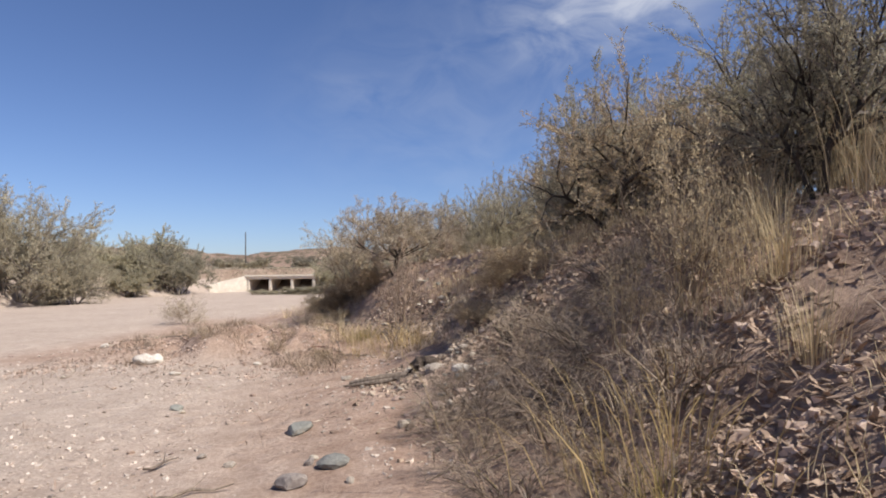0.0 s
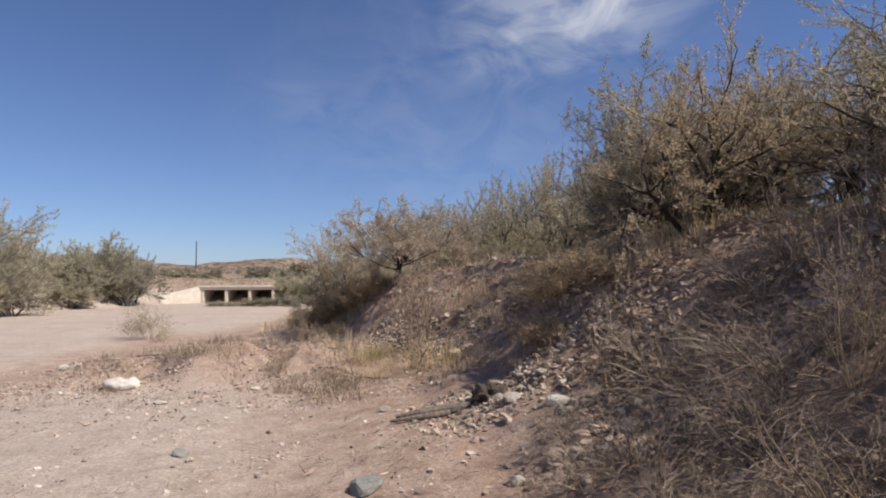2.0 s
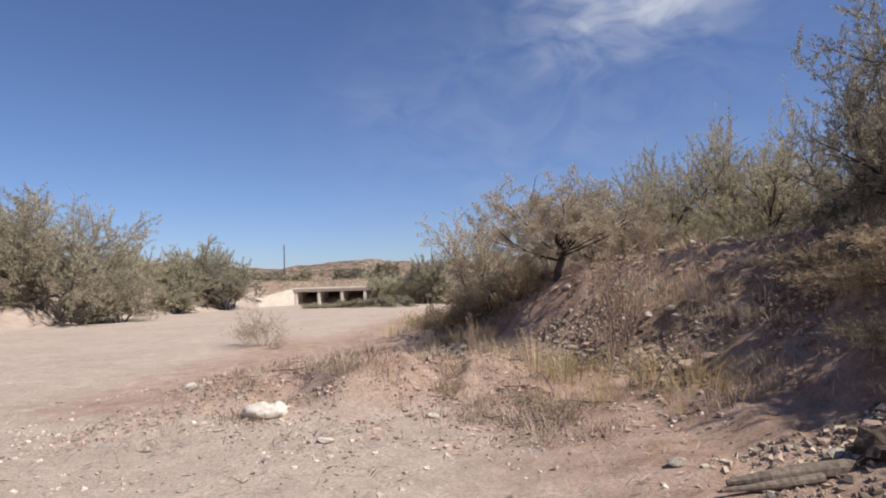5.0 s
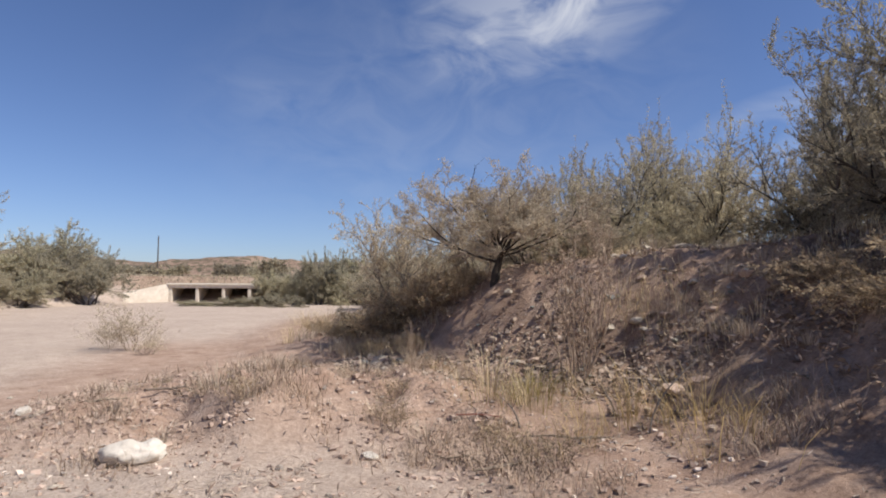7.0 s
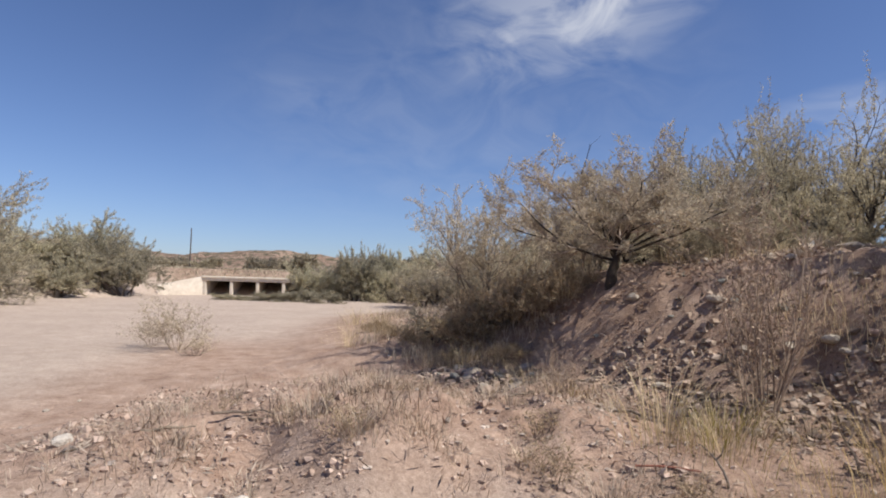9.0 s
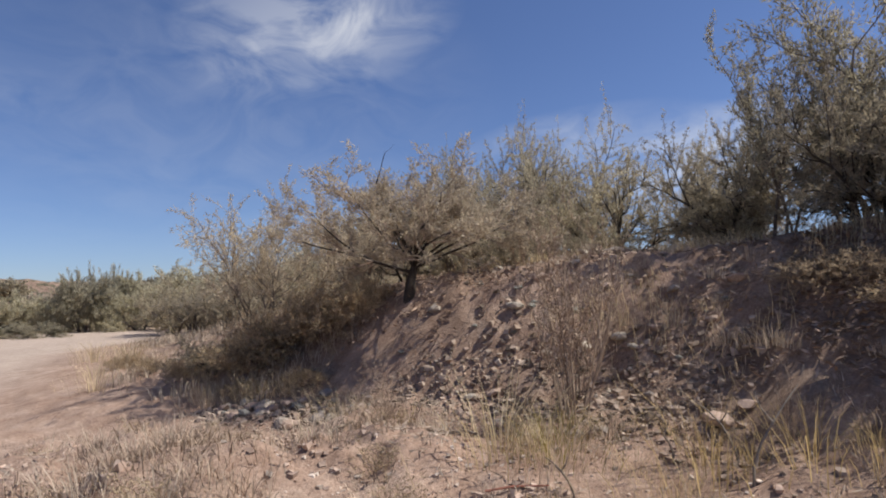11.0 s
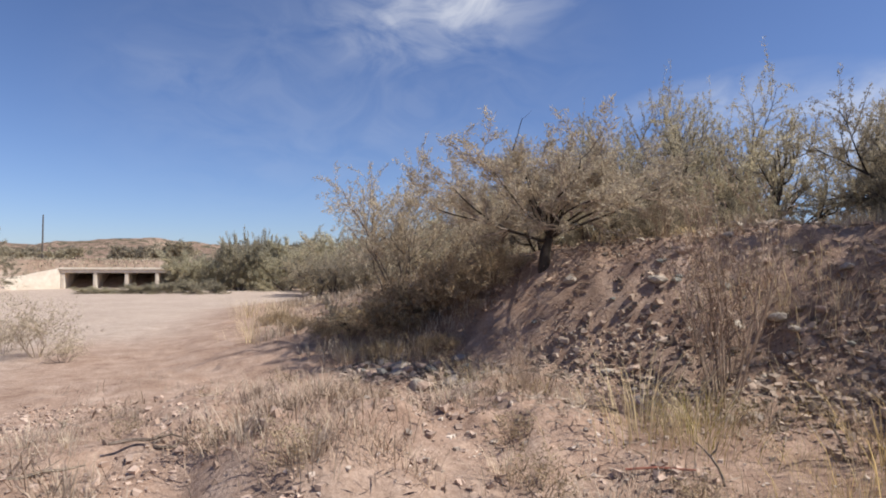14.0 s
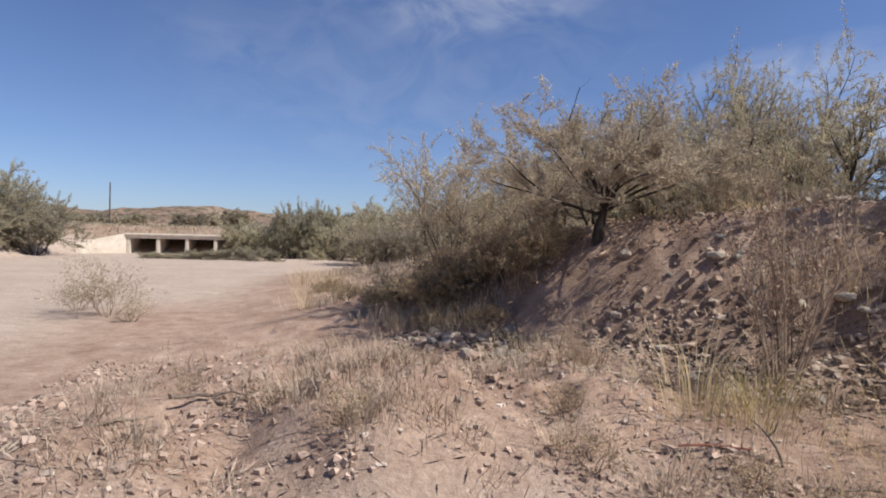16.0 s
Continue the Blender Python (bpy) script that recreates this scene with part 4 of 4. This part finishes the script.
scattered("tangled_straw", 26000, in_patches(-7.0, 0.4, 9.6, 14.2, lambda x, y: step01(x, -7.0, -5.5) * (1 - on_bank(x, y, 0.2, 0.5)) * clumpy(x, y, 0.9, 103, -0.15, 3.4), 0.5, 1.6, 1.3), blade_build(0.14, 1.6, 0.0032), STALK, "tangled brown dead grass lying in patches on the berm", "grass", 33)
scattered("short_dry_grass", 46000, in_patches(-0.6, 4.5, 1.0, 17, lambda x, y: on_bank(x, y, 0.25, 0.6) * clumpy(x, y, 0.9, 83, 0.22, 2.2), 0.5, 1.8, 1.5), blade_build(0.17, 0.8, 0.003), STRAW, "patchy dry straw grass on the bank", "grass", 5)
scattered("short_dry_grass", 26000, in_patches(-6.5, -1, 16, 36, lambda x, y: on_bank(x, y, -0.05, 0.15) * clumpy(x, y, 0.6, 85, 0.15, 2.2), 0.6, 1.6), blade_build(0.2, 0.8, 0.005), GREY_GRASS, "dry straw grass on the low end of the bank", "grass", 6)
scattered("leaf_litter", 32000, in_patches(0.3, 4.2, 0.6, 12, lambda x, y: on_bank(x, y, 0.02, 0.2) * clumpy(x, y, 1.1, 87, 0.5), 0.5, 1.5), flat_build(0.075, 0.022), LITTER, "dry fallen leaves and straw on the slope", "leaf litter", 7)
scattered("leaf_litter", 42000, in_patches(-7.5, 0.8, 5.5, 16, lambda x, y: (0.2 + 0.8 * step01(y, 9.0, 11.5)) * (1 - 0.4 * on_bank(x, y)) * clumpy(x, y, 1.5, 89, 0.2, 2.4), 0.4, 1.5), flat_build(0.09, 0.008), GREY_GRASS, "bleached straw lying on the soil", "leaf litter", 8)
scattered("leaf_litter", 26000, in_patches(-2.5, 3.0, 9, 17, lambda x, y: on_bank(x, y, 0.25, 0.6) * clumpy(x, y, 1.2, 93, 0.35, 2.2), 0.5, 1.6), flat_build(0.085, 0.014), LITTER, "brown dry litter on the upper bank", "leaf litter", 12)
scattered("leaf_litter", 7000, in_patches(-8, 1.0, 2, 15, lambda x, y: clumpy(x, y, 1.5, 91, 0.1, 2.4), 0.4, 1.6), flat_build(0.10, 0.010), LITTER, "brown twig litter on the soil", "leaf litter", 9)


# ---- grass tufts ----
def tuft(name, seed, blades, tall, spread, mat, wide=0.0035):
    rs = np.random.RandomState(seed)
    r = np.abs(rs.normal(0, spread * 0.35, blades))
    a = rs.uniform(0, 6.28, blades)
    h = tall * rs.uniform(0.45, 1.0, blades)
    out = (0.15 + rs.uniform(0, 0.75, blades)) * h * spread * 1.6
    b = np.stack([np.cos(a), np.sin(a)], 1)
    w = np.stack([-np.sin(a), np.cos(a)], 1) * wide
    rings = []
    for u, bend, zz, k in ((0, 0, -0.03, 1.0), (0.35, 0.18, 0.45, 0.9), (0.7, 0.5, 0.82, 0.6)):
        c = b * (r + out * bend)[:, None]
        rings += [np.column_stack([c - w * k, h * zz]), np.column_stack([c + w * k, h * zz])]
    rings.append(np.column_stack([b * (r + out)[:, None], h * rs.uniform(0.85, 1.05, blades)]))
    v = np.stack(rings, 1).reshape(-1, 3)
    i7 = 7 * np.arange(blades)
    f = [q for i in i7 for q in ((i, i + 1, i + 3, i + 2), (i + 2, i + 3, i + 5, i + 4), (i + 4, i + 5, i + 6))]
    return mesh_object(name, v, f, mat)


def tuft_field(proto, spots, label, group):
    for k, (x, y, s) in list(enumerate(spots))[::-1]:
        m = pose(x, y, at(x, y), 0, 0, 67 * k) @ Matrix.Diagonal((s, s, s, 1))
        ob = proto if k == 0 else copy_thing(proto, m)
        ob.matrix_basis = m
        tagged(ob, label, "grass", group)


rg = random.Random(77)


def around(n, x0, x1, y0, y1, s0, s1):
    return [(rg.uniform(x0, x1), rg.uniform(y0, y1), rg.uniform(s0, s1)) for _ in range(n)]


tuft_field(tuft("straw_tuft", 1, 80, 0.6, 1.05, STRAW, 0.0026), [(-2.1, 12.25, 1.2), (-1.75, 12.0, 0.8), (-2.6, 14.7, 0.75), (-2.45, 14.4, 0.6)] + around(4, -3.2, -0.9, 10.8, 13.0, 0.35, 0.6) + around(8, -5.3, -4.2, 19, 27, 0.7, 1.1) + around(14, -3.9, -1.7, 16.0, 17.8, 0.5, 0.85) + around(10, 0.6, 2.4, 8.8, 12.5, 0.35, 0.6), "pale straw-coloured tuft of dry grass", "grass tufts")
tuft_field(tuft("golden_tuft", 2, 80, 0.42, 1.2, GOLD, 0.0024), [(-0.87, 11.3, 1.3), (-0.5, 10.7, 1.3), (-0.6, 11.1, 0.8), (1.3, 3.5, 1.5), (1.12, 3.2, 1.2), (0.95, 3.7, 0.8), (-1.55, 11.0, 0.7)] + around(3, -1.0, 0.3, 10.0, 11.4, 0.5, 0.9), "golden-brown tuft of dry grass", "grass tufts")
tuft_field(tuft("green_tuft", 3, 80, 0.36, 1.3, OLIVE_GRASS, 0.0025), [(-1.61, 12.32, 1.0), (-1.5, 12.2, 0.9), (-1.7, 12.15, 0.8), (-2.6, 13.2, 0.5), (1.1, 3.0, 0.8)], "yellow-green tuft of grass at the bank's foot", "grass tufts")
tuft_field(tuft("tall_straw_tuft", 4, 110, 0.8, 0.45, STRAW, 0.0025), [(2.3, 4.1, 1.0), (2.6, 4.9, 1.05), (2.2, 5.2, 0.9), (3.0, 3.8, 0.95), (3.3, 4.7, 1.1), (2.0, 3.3, 0.7), (3.4, 3.2, 1.0), (2.8, 2.9, 0.8)] + around(8, 2.4, 4.2, 2.2, 6.0, 0.6, 1.1), "tall straw grass standing on the bank", "grass tufts")
tuft_field(tuft("grey_tuft", 5, 90, 0.30, 0.9, GREY_GRASS, 0.003), [(-2.9, 11.4, 0.9), (-3.35, 11.9, 0.8), (-4.6, 11.9, 0.9), (-5.0, 12.3, 0.9)] + around(14, -6.6, -2.4, 11.3, 14.0, 0.4, 0.8) + around(26, 0.0, 2.4, 8.5, 14.6, 0.5, 0.9) + around(16, -3.8, -1.5, 15.6, 17.4, 0.5, 0.9) + around(12, 0.6, 2.6, 2.2, 6, 0.6, 1.1), "bleached grey tuft of dead grass", "grass tufts")
spiky = shrub("spiky_weed", 97, 0.4, 0.4, 0.3, TWIG, BROWN_LEAF, trunks=9, levels=2, kids=(1, 1), per=70, spread=1.0, radius=0.005, leaf_len=0.03, leaf_wide=0.005)
planting(spiky, [(-3.15, 12.25, 0, 1.1), (-3.2, 11.7, 60, 1.2), (-4.2, 13.2, 100, 0.8), (-5.2, 12.6, 20, 0.8), (-4.7, 12.0, 20, 1.1), (-2.3, 11.4, 200, 0.9), (-3.7, 14.2, 0, 0.9), (-5.9, 13.4, 0, 0.8), (-2.2, 10.8, 70, 1.2), (-1.9, 10.5, 170, 1.2), (-5.4, 15.0, 50, 0.9), (-4.6, 16.0, 10, 1.0)], "small spiky dead weed on the dry soil", "weed", "dead weeds")


# ---- dead wood ----
def log():
    rng = random.Random(5)
    root = new("fallen_log")
    lines = [([Vector((-0.62, 0.02, 0.06)), Vector((-0.3, 0, 0.075)), Vector((0, 0.02, 0.08)), Vector((0.35, 0.0, 0.085)), Vector((0.62, -0.03, 0.08))], [0.02, 0.05, 0.06, 0.065, 0.05], 0),
             ([Vector((-0.7, -0.06, 0.04)), Vector((-0.3, -0.07, 0.05)), Vector((0.1, -0.05, 0.06))], [0.012, 0.03, 0.035], 0),
             ([Vector((-0.55, 0.09, 0.05)), Vector((-0.2, 0.07, 0.06)), Vector((0.2, 0.04, 0.07))], [0.01, 0.022, 0.03], 0)]
    v, f = tubes(lines, sides=(9,))
    mesh_object("trunk", v, f, DEADWOOD, root, "split grey weathered wood")
    bm = bmesh.new()
    bmesh.ops.create_icosphere(bm, subdivisions=3, radius=1)
    for q in bm.verts:
        k = 1 + 0.55 * noise.noise(q.co * 2.1 + Vector((3, 1, 2))) + 0.35 * noise.noise(q.co * 5.5)
        q.co = Vector((q.co.x * 0.25 * k + 0.64, q.co.y * 0.2 * k, max(q.co.z, -0.8) * 0.17 * k + 0.14))
    part("root_end", bm, CHAR, root, "dark rotten root end")
    root.matrix_basis = pose(-0.76, 8.12, at(-0.85, 8.12) - 0.005, 0, -5, -2) @ Matrix.Diagonal((0.82, 1, 1, 1))
    tagged(root, "split weathered log with a dark rotten end", "log")


log()


def broken_stump():
    v, f = tubes([([Vector((0, 0, -0.05)), Vector((0.01, 0, 0.12)), Vector((0.05, 0.01, 0.3))], [0.05, 0.045, 0.02], 0), ([Vector((0, 0, 0.05)), Vector((-0.1, 0.02, 0.16)), Vector((-0.2, 0.02, 0.3))], [0.03, 0.022, 0.008], 1)])
    ob = mesh_object("broken_stump", v, f, CHAR)
    ob.matrix_basis = pose(0.74, 6.97, at(0.74, 6.97))
    tagged(ob, "dark forked broken stump standing on the slope", "stump")


broken_stump()


def bent_stalk(x, y, turn, tall):
    pts = [Vector((tall * (0.1 * u + 0.42 * u * u), 0.02 * math.sin(7 * u), tall * (u - 0.18 * u * u) - 0.03)) for u in (0, 0.2, 0.4, 0.6, 0.8, 1.0)]
    side = [pts[3], pts[3] + Vector((-0.08, 0.04, 0.12)) * tall, pts[3] + Vector((-0.12, 0.05, 0.26)) * tall]
    v, f = tubes([(pts, [0.011, 0.01, 0.009, 0.008, 0.006, 0.003], 0), (side, [0.006, 0.005, 0.002], 1)])
    ob = mesh_object("bent_stalk", v, f, GREY_TWIG)
    ob.matrix_basis = pose(x, y, at(x, y), 0, 0, turn)
    tagged(ob, "bare dark bent stalk rising from dry grass", "dry stalk", "bare stalks")


for spot in ((-0.95, 10.85, -15, 0.85), (-1.0, 11.5, 200, 0.45), (-1.95, 11.55, 160, 0.4), (-0.6, 11.2, 120, 0.6)):
    bent_stalk(*spot)


def fallen_sticks():
    rng = random.Random(15)
    for x, y, ln, turn in ((-6.15, 12.4, 0.45, 15), (-5.65, 13.0, 0.5, -5), (-5.5, 12.9, 0.3, -20), (-2.6, 11.0, 0.7, 150), (-2.2, 10.7, 0.9, 20), (-3.0, 13.4, 0.5, 40), (-1.9, 4.6, 0.6, 30), (-2.5, 5.4, 0.4, 70), (-5.9, 15.2, 0.7, 10), (-1.6, 11.0, 0.8, 170), (-2.4, 12.6, 0.6, 120), (0.2, 10.4, 0.8, 60), (-6.5, 14.2, 0.35, 100)):
        pts = [Vector((u * ln - ln / 2, rng.gauss(0, 0.03), 0.02 + 0.03 * rng.random())) for u in (0, 0.25, 0.5, 0.75, 1)]
        v, f = tubes([(pts, [0.012, 0.014, 0.012, 0.009, 0.004], 0), ([pts[2], pts[2] + Vector((0.12, 0.1, 0.05))], [0.007, 0.002], 1)])
        ob = mesh_object("fallen_stick", v, f, DEADWOOD)
        ob.matrix_basis = pose(x, y, at(x, y), 0, 0, turn)
        tagged(ob, "dry crooked stick lying on the soil", "stick", "fallen sticks")


fallen_sticks()

scattered("embankment_grass", 26000, in_patches(-45, 25, 62, 74, lambda x, y: clumpy(x, y, 0.25, 95, 0.55, 1.2), 0.6, 1.5), blade_build(0.13, 0.9, 0.04), DRAB_LEAF, "dry grass on the road embankment", "grass", 21)


def red_stick():
    v, f = tubes([([Vector((-0.22, 0, 0.02)), Vector((0.0, 0.015, 0.03)), Vector((0.25, -0.01, 0.02))], [0.008, 0.009, 0.006], 0)])
    ob = mesh_object("red_stick", v, f, simple_material("reddish_bark", (0.22, 0.085, 0.06), (0.34, 0.15, 0.11), 12))
    ob.matrix_basis = pose(-2.35, 11.7, at(-2.35, 11.7), 0, 0, -18)
    tagged(ob, "thin reddish stick lying on the dry soil", "stick")


red_stick()
